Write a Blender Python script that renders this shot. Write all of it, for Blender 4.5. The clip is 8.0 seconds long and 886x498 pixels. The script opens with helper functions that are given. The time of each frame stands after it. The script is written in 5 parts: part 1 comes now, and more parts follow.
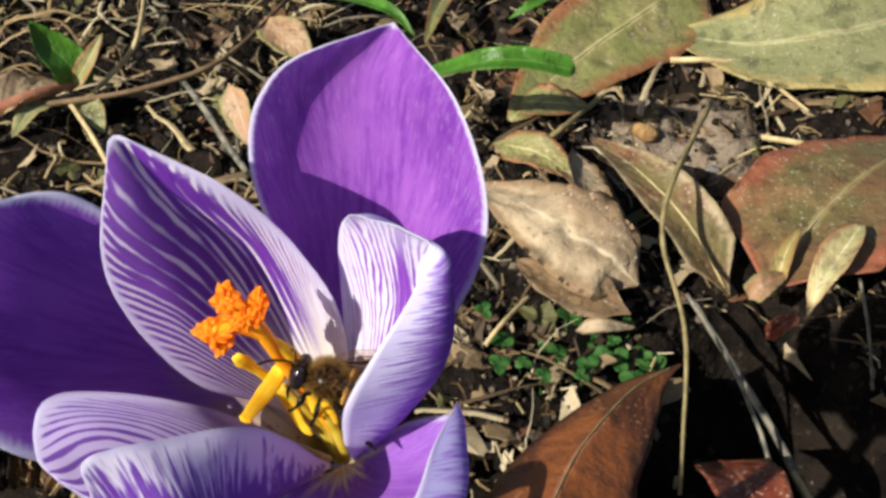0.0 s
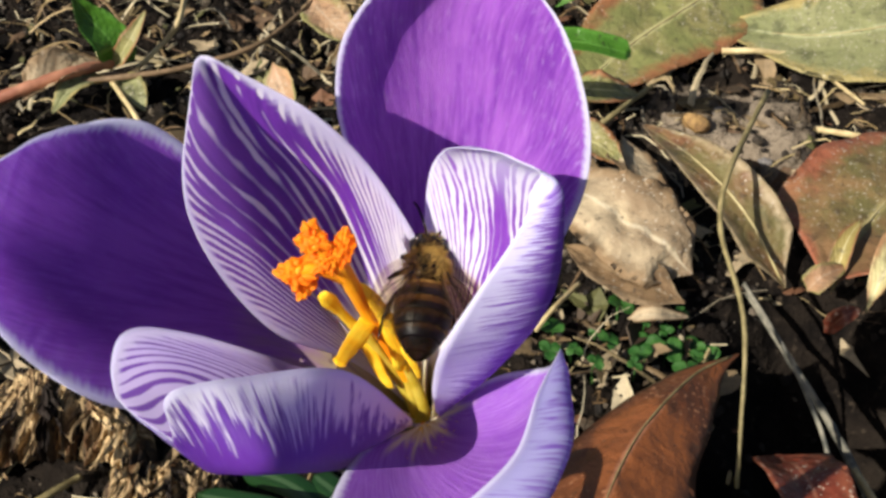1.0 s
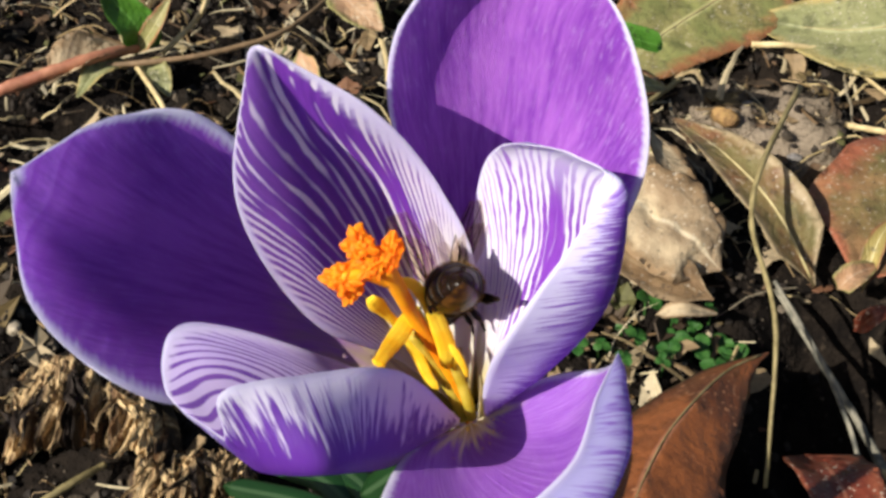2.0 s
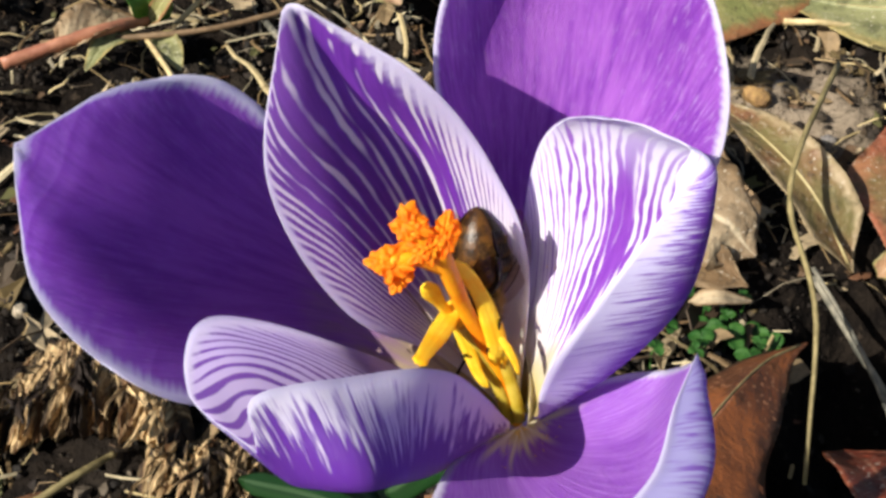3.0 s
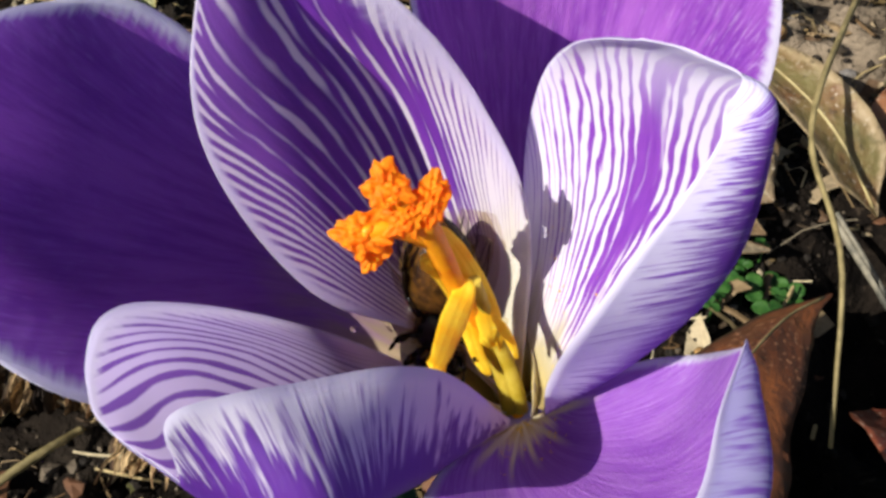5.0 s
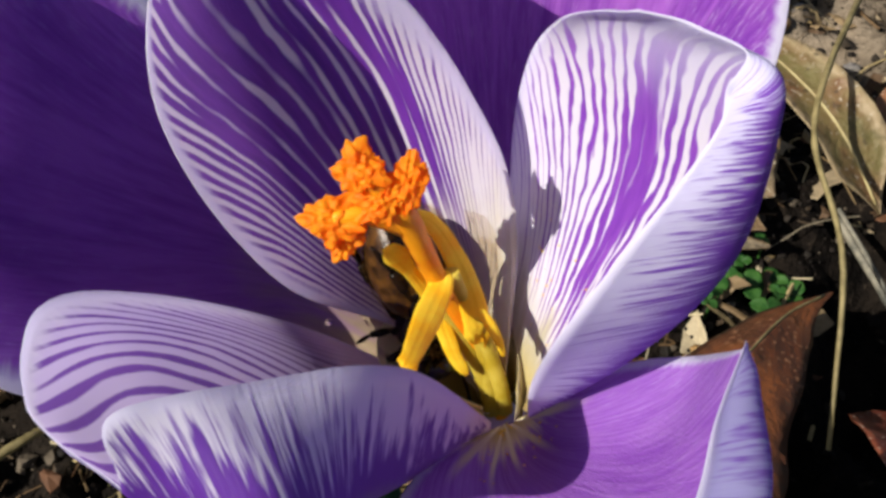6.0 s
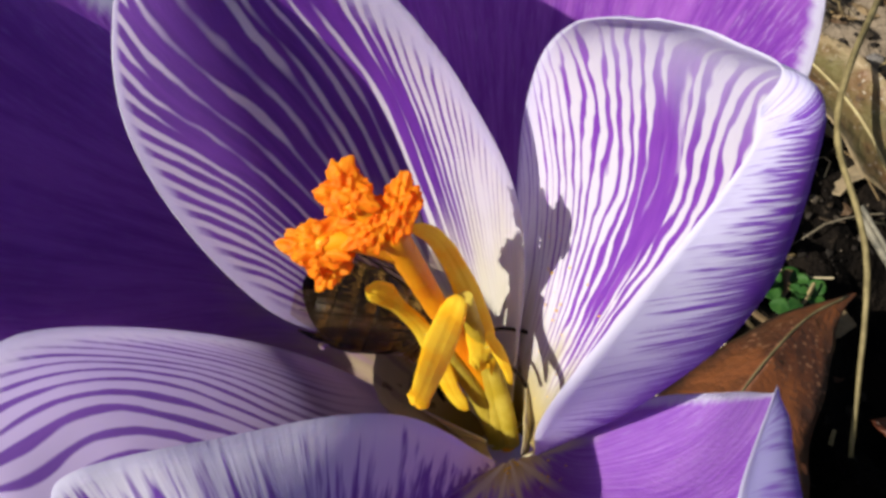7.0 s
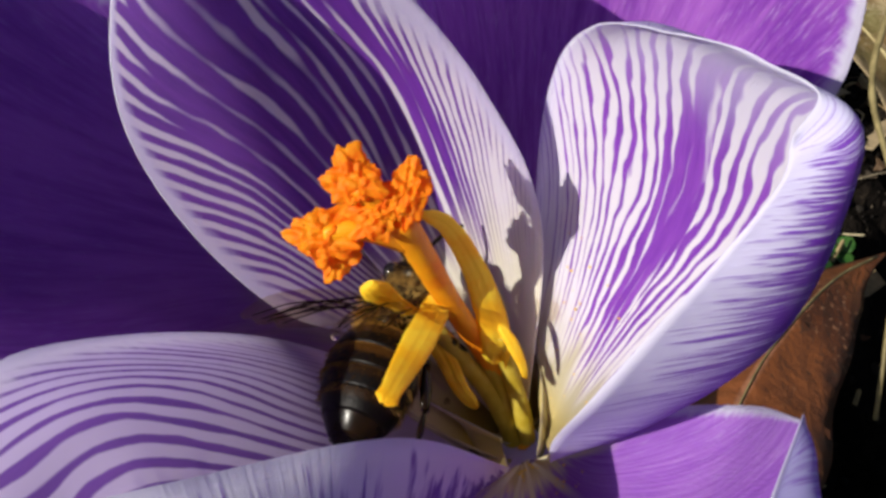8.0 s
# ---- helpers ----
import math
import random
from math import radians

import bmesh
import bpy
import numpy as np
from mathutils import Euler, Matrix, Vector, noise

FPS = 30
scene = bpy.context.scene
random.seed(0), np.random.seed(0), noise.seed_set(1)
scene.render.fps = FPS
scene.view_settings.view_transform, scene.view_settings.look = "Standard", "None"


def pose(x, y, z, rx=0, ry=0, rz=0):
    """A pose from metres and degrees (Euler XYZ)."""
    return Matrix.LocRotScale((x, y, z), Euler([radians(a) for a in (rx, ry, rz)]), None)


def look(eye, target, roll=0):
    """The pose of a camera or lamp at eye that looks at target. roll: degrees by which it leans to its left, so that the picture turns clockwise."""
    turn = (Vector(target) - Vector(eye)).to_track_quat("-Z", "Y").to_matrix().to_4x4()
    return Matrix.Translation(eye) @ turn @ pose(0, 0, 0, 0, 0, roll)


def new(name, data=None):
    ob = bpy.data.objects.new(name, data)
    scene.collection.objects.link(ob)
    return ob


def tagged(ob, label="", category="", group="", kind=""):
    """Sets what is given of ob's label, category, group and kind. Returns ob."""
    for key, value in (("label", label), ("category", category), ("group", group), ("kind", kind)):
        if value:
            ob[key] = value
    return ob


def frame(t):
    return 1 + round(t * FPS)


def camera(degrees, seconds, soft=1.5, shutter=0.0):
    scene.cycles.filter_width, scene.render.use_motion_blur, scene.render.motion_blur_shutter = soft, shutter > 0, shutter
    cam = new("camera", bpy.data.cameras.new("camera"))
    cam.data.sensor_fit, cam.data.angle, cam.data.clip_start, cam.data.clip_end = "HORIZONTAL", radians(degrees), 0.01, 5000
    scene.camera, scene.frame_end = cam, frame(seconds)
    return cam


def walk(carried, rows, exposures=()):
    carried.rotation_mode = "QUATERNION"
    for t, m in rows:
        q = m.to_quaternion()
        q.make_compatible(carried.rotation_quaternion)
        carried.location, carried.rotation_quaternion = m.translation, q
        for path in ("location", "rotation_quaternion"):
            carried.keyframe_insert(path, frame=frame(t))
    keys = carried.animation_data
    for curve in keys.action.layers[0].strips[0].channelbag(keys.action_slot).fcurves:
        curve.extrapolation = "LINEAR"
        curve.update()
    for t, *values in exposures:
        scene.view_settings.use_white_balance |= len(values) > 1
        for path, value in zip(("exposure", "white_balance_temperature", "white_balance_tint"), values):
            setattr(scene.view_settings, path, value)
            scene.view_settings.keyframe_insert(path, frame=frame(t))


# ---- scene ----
cam = camera(42.0, 8.0, soft=3.1)
METRES, EYE, TILT, LEAN, TURN = 0.08, 0.17875, -40.36, 0.0, 0.0
ROWS = [
    (0.0, -0.0000, 0.0000, -0.0000, -0.00, 0.00, -0.00),
    (0.5, -0.0465, 0.0396, -0.0424, 0.44, 0.92, -0.88),
    (1.0, -0.0853, 0.0806, -0.0754, 0.87, 0.48, -1.34),
    (1.5, -0.1120, 0.0843, -0.0936, 1.20, 0.00, -2.37),
    (1.7, -0.1143, 0.0820, -0.0731, 1.37, 0.01, -2.28),
    (2.8, -0.1820, 0.2028, -0.0738, 1.49, -0.95, -2.37),
    (3.0, -0.1775, 0.2304, -0.0646, 1.69, -1.10, -2.75),
    (3.5, -0.1908, 0.2855, -0.0704, 1.52, -1.53, -2.25),
    (4.0, -0.2025, 0.3358, -0.0679, 1.16, -2.02, -1.98),
    (4.2, -0.1942, 0.3477, -0.0567, 1.42, -2.51, -1.99),
    (5.3, -0.1678, 0.4771, -0.0501, 1.66, -4.11, -1.74),
    (5.5, -0.1681, 0.4875, -0.0419, 1.57, -4.24, -2.06),
    (6.0, -0.1561, 0.5087, -0.0618, 1.64, -4.22, -2.62),
    (6.5, -0.1242, 0.5447, -0.0396, 3.27, -4.52, -1.71),
    (7.0, -0.1491, 0.5822, -0.0404, 2.37, -4.94, -2.66),
    (7.5, -0.1584, 0.6002, -0.0463, 2.34, -5.55, -2.96),
    (8.0, -0.1455, 0.6171, 0.0025, 3.71, -8.38, -3.10),
]
walk(cam, [(t, pose(0, 0, EYE, TILT, LEAN, TURN) @ pose(METRES * x, METRES * y, METRES * z, 90 + pitch, roll, yaw)) for t, x, y, z, yaw, pitch, roll in ROWS],
     exposures=((0.0, 0.54), (1.5, 0.58), (3.0, 0.66), (4.0, 0.64), (5.5, 0.34), (6.5, 0.23), (7.0, 0.22), (8.0, 0.11)))

# ---- daylight: a low spring sun from the left, over the viewer's shoulder ----
SUN_WAY = Vector((0.608, 0.543, -0.579)).normalized()
world = bpy.data.worlds.new("sky")
scene.world = world
world.use_nodes = True
wn = world.node_tree
sky = wn.nodes.new("ShaderNodeTexSky")
sky.sky_type, sky.sun_disc = "NISHITA", False
sky.dust_density, sky.ozone_density = 2.0, 0.6
sky.sun_elevation = math.asin(-SUN_WAY.z)
sky.sun_rotation = math.atan2(-SUN_WAY.x, -SUN_WAY.y)
wn.nodes["Background"].inputs["Strength"].default_value = 0.052
wn.links.new(sky.outputs[0], wn.nodes["Background"].inputs["Color"])
sun = new("sun", bpy.data.lights.new("sun", "SUN"))
sun.data.energy, sun.data.angle, sun.data.color = 5.2, radians(0.53), (1.0, 0.94, 0.84)
sun.matrix_world = look(-SUN_WAY, (0, 0, 0))

MM = 0.001
FLOWER = Vector((-0.01092, 0.07164, 0.09094))   # where the petals meet, over the ground


# ---- node helpers ----
class Mat:
    def __init__(self, name):
        self.m = bpy.data.materials.new(name)
        self.m.use_nodes = True
        self.t = self.m.node_tree
        self.b = self.t.nodes["Principled BSDF"]

    def node(self, kind, **props):
        n = self.t.nodes.new(kind)
        for k, v in props.items():
            if k == "operation": n.operation = v
            elif k == "data_type": n.data_type = v
            elif k == "blend_type": n.blend_type = v
            elif k == "uv_map": n.uv_map = v
            elif k == "feature": n.feature = v
            elif k == "distance": n.distance = v
        return n

    def put(self, socket, value):
        if isinstance(value, bpy.types.NodeSocket):
            self.t.links.new(value, socket)
        elif isinstance(value, (tuple, list)) and len(value) == 3 and socket.type == "RGBA":
            socket.default_value = (*value, 1)
        else:
            socket.default_value = value

    def math(self, op, a, b=0.0, c=0.0, clamp=False):
        n = self.node("ShaderNodeMath", operation=op)
        n.use_clamp = clamp
        for i, v in enumerate((a, b, c)):
            self.put(n.inputs[i], v)
        return n.outputs[0]

    def mix(self, f, a, b):
        n = self.node("ShaderNodeMix", data_type="RGBA")
        self.put(n.inputs[0], f), self.put(n.inputs[6], a), self.put(n.inputs[7], b)
        return n.outputs[2]

    def step(self, v, lo, hi):
        n = self.node("ShaderNodeMapRange")
        n.interpolation_type = "SMOOTHSTEP"
        self.put(n.inputs[0], v)
        n.inputs[1].default_value, n.inputs[2].default_value = lo, hi
        n.inputs[3].default_value, n.inputs[4].default_value = 0.0, 1.0
        return n.outputs[0]

    def noise(self, scale, detail=3.0, rough=0.55, vec=None, distortion=0.0):
        n = self.node("ShaderNodeTexNoise")
        n.inputs["Scale"].default_value, n.inputs["Detail"].default_value = scale, detail
        n.inputs["Roughness"].default_value, n.inputs["Distortion"].default_value = rough, distortion
        self.put(n.inputs["Vector"], vec if vec is not None else self.obj())
        return n.outputs[0]

    def obj(self):
        return self.node("ShaderNodeTexCoord").outputs["Object"]

    def uv(self, name):
        n = self.node("ShaderNodeUVMap", uv_map=name)
        s = self.node("ShaderNodeSeparateXYZ")
        self.put(s.inputs[0], n.outputs[0])
        return s.outputs[0], s.outputs[1]

    def vec(self, x, y, z=0.0):
        n = self.node("ShaderNodeCombineXYZ")
        for i, v in enumerate((x, y, z)):
            self.put(n.inputs[i], v)
        return n.outputs[0]

    def random(self):
        return self.node("ShaderNodeObjectInfo").outputs["Random"]

    def island(self):
        return self.node("ShaderNodeNewGeometry").outputs["Random Per Island"]

    def bump(self, height, strength=0.4, distance=0.0003):
        n = self.node("ShaderNodeBump")
        n.inputs["Strength"].default_value, n.inputs["Distance"].default_value = strength, distance
        self.put(n.inputs["Height"], height)
        self.t.links.new(n.outputs[0], self.b.inputs["Normal"])
        return n.outputs[0]

    def done(self, color, rough=0.6, thin=0.0, spec=0.5, metal=0.0, glow_through=None):
        b = self.b
        self.put(b.inputs["Base Color"], color), self.put(b.inputs["Roughness"], rough)
        b.inputs["Specular IOR Level"].default_value, b.inputs["Metallic"].default_value = spec, metal
        if thin:
            tr = self.node("ShaderNodeBsdfTranslucent")
            self.put(tr.inputs[0], glow_through if glow_through is not None else color)
            mx = self.node("ShaderNodeMixShader")
            self.put(mx.inputs[0], thin)
            self.t.links.new(b.outputs[0], mx.inputs[1])
            self.t.links.new(tr.outputs[0], mx.inputs[2])
            self.t.links.new(mx.outputs[0], self.t.nodes["Material Output"].inputs[0])
        return self.m


# ---- materials: the petals ----
PURPLE, DEEP, WHITE, CREAM = (0.30, 0.06, 0.56), (0.13, 0.018, 0.33), (0.86, 0.80, 0.92), (0.88, 0.82, 0.56)


def petal_inside(name, lines=0.0, base=PURPLE, second=DEEP, light=WHITE, rim=0.07, throat=0.2, clear=0.66, fleck=0.0, rimmed=(0.82, 0.80, 0.96), wide_side=1.0, rays=0.0, blur=0.0,
                 coarse=1.0, middle=0.3, margin=0.7, broken=0.5, dash=0.9, lean=0.0, patches=(), cream=CREAM, faded=0.0, wobble=0.03, narrow=0.0, long=1.4, fade_from=0.66, frayed=0.9, spread=0.30):
    """Purple petal face with pale veins fanning from the base. middle, margin: the share of white at the midrib and at the rim; coarse: how much wider apart the veins are at the midrib."""
    m = Mat(name)
    x, along = m.uv("size")
    u, v = m.uv("net")
    ax = m.math("ABSOLUTE", x)
    fan = m.math("DIVIDE", ax, m.math("ADD", m.math("POWER", along, 1.08), spread))
    wob = m.noise(1.0, 3, 0.6, m.vec(m.math("MULTIPLY", fan, 9.0), m.math("MULTIPLY", along, 0.9), m.math("SIGN", x)))
    fan2 = m.math("ADD", fan, m.math("MULTIPLY", m.math("SUBTRACT", wob, 0.5), wobble))
    edge = m.math("MULTIPLY", m.math("MINIMUM", u, m.math("SUBTRACT", 1.0, u)), 2.0)   # 0 margin .. 1 midrib
    side = m.math("SUBTRACT", 1.0, edge)
    low = m.math("SUBTRACT", 1.0, v)
    brk = m.noise(1.0, 2, 0.5, m.vec(m.math("MULTIPLY", fan2, 14.0), m.math("MULTIPLY", along, 1.6), 3.0))
    cloud = m.noise(1.3, 3, 0.6, m.vec(x, m.math("MULTIPLY", along, 0.35), 1.0))
    streak = m.noise(1.0, 4, 0.65, m.vec(m.math("MULTIPLY", fan, 60.0), m.math("MULTIPLY", along, 1.2), 7.0))
    tone = m.math("ADD", m.math("MULTIPLY", cloud, 0.38), m.math("MULTIPLY", streak, 0.62))
    col = m.mix(m.step(tone, 0.36, 0.64), second, base)
    if fleck:
        fine = m.noise(1.0, 3, 0.7, m.vec(m.math("MULTIPLY", fan, 150.0), m.math("MULTIPLY", along, 5.0), 4.0))
        near = m.math("ADD", m.math("MULTIPLY", m.step(side, 0.3, 0.95), 0.6), 0.4)
        col = m.mix(m.math("MULTIPLY", m.math("MULTIPLY", m.step(fine, 0.50, 0.74), near), fleck), col, light)
    if lines:
        rimward = m.math("SUBTRACT", side, m.math("MULTIPLY", m.math("SUBTRACT", v, 0.3), narrow))
        wide = m.step(rimward, 0.32, 0.66)

        def vein(count, seed, much, often):
            wave = m.math("ADD", m.math("MULTIPLY", m.math("SINE", m.math("MULTIPLY", fan2, count * 6.283)), 0.5), 0.5)
            gap = m.noise(1.0, 1.5, 0.5, m.vec(m.math("MULTIPLY", fan2, count * 0.9), m.math("MULTIPLY", along, often), m.math("ADD", m.math("SIGN", x), seed)))
            return m.math("ADD", wave, m.math("MULTIPLY", m.math("SUBTRACT", gap, 0.5), 2.0 * much))
        wave = vein(lines, 0.0, broken, long)
        if coarse < 1.0:
            wave = m.math("ADD", m.math("MULTIPLY", wave, wide), m.math("MULTIPLY", vein(lines * coarse, 5.0, dash, long), m.math("SUBTRACT", 1.0, wide)))
        duty = m.math("ADD", m.math("MULTIPLY", m.step(rimward, 0.30, 0.85), margin - middle), middle)
        duty = m.math("ADD", duty, m.math("MULTIPLY", m.math("POWER", low, 2.5), 0.30))
        duty = m.math("ADD", duty, m.math("MULTIPLY", m.math("SUBTRACT", u, 0.5), lean))
        duty = m.math("ADD", duty, m.math("MULTIPLY", m.math("SUBTRACT", brk, 0.5), 0.5))
        for at, spread, much in patches:
            hump = m.math("POWER", 2.718, m.math("MULTIPLY", m.math("POWER", m.math("DIVIDE", m.math("SUBTRACT", u, at), spread), 2.0), -1.0))
            duty = m.math("SUBTRACT", duty, m.math("MULTIPLY", m.math("MULTIPLY", hump, m.step(v, 0.08, 0.3)), much))
        col = m.mix(m.step(m.math("SUBTRACT", wave, m.math("SUBTRACT", 1.0, duty)), -0.12, 0.22), col, light)
    if faded:
        col = m.mix(m.math("MULTIPLY", m.step(m.math("ADD", v, m.math("MULTIPLY", m.math("SUBTRACT", brk, 0.5), 0.2)), fade_from, fade_from + 0.38), faded), col, rimmed)
    rag = m.noise(1.0, 3, 0.6, m.vec(m.math("MULTIPLY", along, 16.0), m.math("MULTIPLY", side, 2.0), 5.0))
    near = m.math("MULTIPLY", edge, m.math("ADD", 1.0, m.math("MULTIPLY", m.math("MULTIPLY", m.step(u, 0.6, 0.8), m.step(v, 0.35, 0.7)), wide_side - 1.0)))
    em = m.math("MINIMUM", near, m.math("MULTIPLY", low, 2.2))
    em = m.math("ADD", em, m.math("MULTIPLY", m.math("SUBTRACT", rag, 0.5), rim * -frayed))
    col = m.mix(m.math("SUBTRACT", 1.0, m.step(em, rim * 0.25 - blur, rim + blur)), col, rimmed)
    tb = m.math("ADD", v, m.math("MULTIPLY", m.math("SUBTRACT", brk, 0.5), 0.22))
    col = m.mix(m.math("SUBTRACT", 1.0, m.step(tb, throat * 0.55, throat * 1.6)), col, cream)
    col = m.mix(m.math("SUBTRACT", 1.0, m.step(v, 0.03, 0.11)), col, (0.66, 0.54, 0.20))
    if rays:
        ray = m.math("COSINE", m.math("MULTIPLY", m.math("SUBTRACT", u, 0.5), 6.283 * rays))
        ray = m.math("MULTIPLY", m.step(m.math("SUBTRACT", ray, m.math("MULTIPLY", v, 3.2)), -0.05, 0.6), m.math("SUBTRACT", 1.0, m.step(v, 0.12, 0.26)))
        col = m.mix(ray, col, cream)
    grain = m.noise(1.0, 3, 0.6, m.vec(m.math("MULTIPLY", x, 70.0), m.math("MULTIPLY", along, 14.0), 2.0))
    m.bump(m.math("ADD", m.math("MULTIPLY", streak, 1.0), m.math("MULTIPLY", grain, 0.9)), 0.55, 0.0002)
    return m.done(col, 0.5, thin=clear, spec=0.22, glow_through=m.mix(0.16, col, (0.80, 0.50, 1.0)))


def petal_outside(name, pale=0.10, one_side=False, end_rim=False, clear=0.60, rag=1.0, tone=(0.62, 0.62, 0.92), fine_run=1.0, deep=(0.15, 0.025, 0.42), slant=0.9, soft=1.0):
    """Pale lavender back with purple feathering that runs in from the middle."""
    m = Mat(name)
    x, along = m.uv("size")
    u, v = m.uv("net")
    edge = m.math("MINIMUM", m.math("MINIMUM", u, m.math("SUBTRACT", 1.0, u)), m.math("MULTIPLY", m.math("SUBTRACT", 1.0, v), 0.8))
    if one_side:
        edge = m.math("MINIMUM", u, m.math("SUBTRACT", 1.0, u))
    run = x if end_rim else m.math("ADD", along, m.math("MULTIPLY", edge, slant))
    tooth = m.noise(1.0, 2, 0.6, m.vec(m.math("MULTIPLY", run, 11.0 * fine_run), m.math("MULTIPLY", edge, 7.0), 0.0))
    fine = m.noise(1.0, 3, 0.6, m.vec(m.math("MULTIPLY", run, 24.0 * fine_run), m.math("MULTIPLY", edge, 5.0), 9.0))
    f = m.math("ADD", edge, m.math("MULTIPLY", m.math("SUBTRACT", tooth, 0.5), 0.55 * rag))
    f = m.math("ADD", f, m.math("MULTIPLY", m.math("SUBTRACT", fine, 0.5), 0.55 * rag))
    if one_side:
        f = m.math("SUBTRACT", f, m.math("MULTIPLY", m.math("SUBTRACT", 1.0, m.step(u, 0.45, 0.6)), 0.35))
    if one_side:
        f = m.math("ADD", f, m.math("MULTIPLY", m.math("SUBTRACT", v, 0.35), 0.10))
    col = m.mix(m.step(f, pale - 0.09 * soft, pale + 0.11 * soft), tone, deep)
    col = m.mix(m.math("MULTIPLY", m.step(fine, 0.5, 0.75), 0.12), col, (0.45, 0.34, 0.76))
    col = m.mix(m.math("SUBTRACT", 1.0, m.step(edge, 0.004, 0.035)), col, (0.76, 0.75, 0.92))
    m.bump(m.math("ADD", fine, tooth), 0.3, 0.0002)
    return m.done(col, 0.5, thin=m.math("ADD", clear, m.math("MULTIPLY", m.math("SUBTRACT", 1.0, m.step(u, 0.45, 0.6)), 0.38)) if one_side else clear, spec=0.2, glow_through=m.mix(0.70 if pale > 0.3 else 0.25, col, (0.98, 0.96, 0.95)))


STRIPED = petal_inside("petal_striped", 47.0, base=(0.24, 0.055, 0.50), second=(0.14, 0.028, 0.35), light=(0.92, 0.88, 0.95), rim=0.09, throat=0.25, clear=0.44, wide_side=0.25, coarse=0.52, middle=0.13, margin=0.74, broken=0.42, dash=0.80, narrow=0.5,
                       rimmed=(0.78, 0.75, 0.94), lean=0.34, patches=((0.80, 0.035, 0.50),), long=0.95, cream=(0.86, 0.82, 0.66), frayed=0.5, spread=0.60)
PALE_STRIPED = petal_inside("petal_pale_striped", 36.0, base=(0.36, 0.10, 0.62), second=(0.24, 0.055, 0.50), light=(0.91, 0.89, 0.95), rim=0.05, throat=0.14, clear=0.40, blur=0.12, middle=0.68, margin=0.84, broken=0.55, lean=-0.1, wobble=0.08,
                            patches=((0.46, 0.05, 0.78), (0.66, 0.035, 0.50)), cream=(0.62, 0.57, 0.38), faded=0.95, fade_from=0.58, rimmed=(0.78, 0.77, 0.95), long=0.8, spread=0.90)
LILAC_STRIPED = petal_inside("petal_lilac_striped", 26.0, base=(0.17, 0.045, 0.45), second=(0.11, 0.03, 0.36), light=(0.70, 0.62, 0.92), rim=0.16, throat=0.24, clear=0.62, middle=0.63, margin=0.77, broken=0.42, cream=(0.62, 0.52, 0.66), rimmed=(0.80, 0.78, 0.96), wobble=0.03, spread=0.90)
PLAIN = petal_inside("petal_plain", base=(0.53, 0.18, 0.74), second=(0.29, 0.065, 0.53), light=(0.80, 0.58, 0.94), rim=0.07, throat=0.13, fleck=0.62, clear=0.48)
PLAIN_LOW = petal_inside("petal_plain_low", base=(0.54, 0.25, 0.77), second=(0.34, 0.10, 0.60), light=(0.80, 0.66, 0.95), rim=0.07, throat=0.10, fleck=0.45, rays=5.0, clear=0.52)
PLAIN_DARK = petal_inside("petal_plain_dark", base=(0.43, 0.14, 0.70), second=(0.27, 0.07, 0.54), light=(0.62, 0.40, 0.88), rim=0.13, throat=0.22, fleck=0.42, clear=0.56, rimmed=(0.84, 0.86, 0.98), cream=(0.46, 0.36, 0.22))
BACK = petal_outside("petal_back", deep=(0.32, 0.10, 0.62))
BACK_DEEP = petal_outside("petal_back_deep", 0.105, True, clear=0.63, rag=0.75, slant=0.2, soft=0.6, tone=(0.88, 0.88, 0.96), deep=(0.16, 0.032, 0.42))
BACK_PALE = petal_outside("petal_back_pale", 0.125, clear=0.36, rag=0.72, fine_run=3.2, soft=0.55, tone=(0.72, 0.70, 0.95), deep=(0.19, 0.04, 0.50))
BACK_WHITE = petal_outside("petal_back_white", 0.34, clear=0.82)
BACK_RIM = petal_outside("petal_back_rim", 0.15, end_rim=True, rag=0.9, tone=(0.62, 0.64, 0.92), fine_run=1.9, deep=(0.28, 0.12, 0.62))


# ---- mesh helpers ----
def part(name, bm, material, parent, label=""):
    """Links a bmesh as one mesh object under a thing or a part."""
    me = bpy.data.meshes.new(name)
    bm.to_mesh(me)
    bm.free()
    for mat in (material if isinstance(material, (list, tuple)) else [material]):
        me.materials.append(mat)
    ob = new(name, me)
    ob.parent = parent
    if label:
        ob["label"] = label
    return ob


def thing(name, label, category, at=(0, 0, 0), group=""):
    ob = new(name)
    ob.empty_display_size = 0.01
    ob.location = at
    return tagged(ob, label, category, group)


def smooth(bm):
    for f in bm.faces:
        f.smooth = True
    return bm


def curve_at(points, s):
    """A point at s (0..1) of the smooth curve through the points."""
    n = len(points) - 1
    k = min(int(s * n), n - 1)
    f = s * n - k
    p1, p2 = Vector(points[k]), Vector(points[k + 1])
    p0 = Vector(points[k - 1]) if k > 0 else p1 * 2 - p2
    p3 = Vector(points[k + 2]) if k + 2 <= n else p2 * 2 - p1
    return 0.5 * ((2 * p1) + (p2 - p0) * f + (2 * p0 - 5 * p1 + 4 * p2 - p3) * f * f + (3 * p1 - p0 - 3 * p2 + p3) * f ** 3)


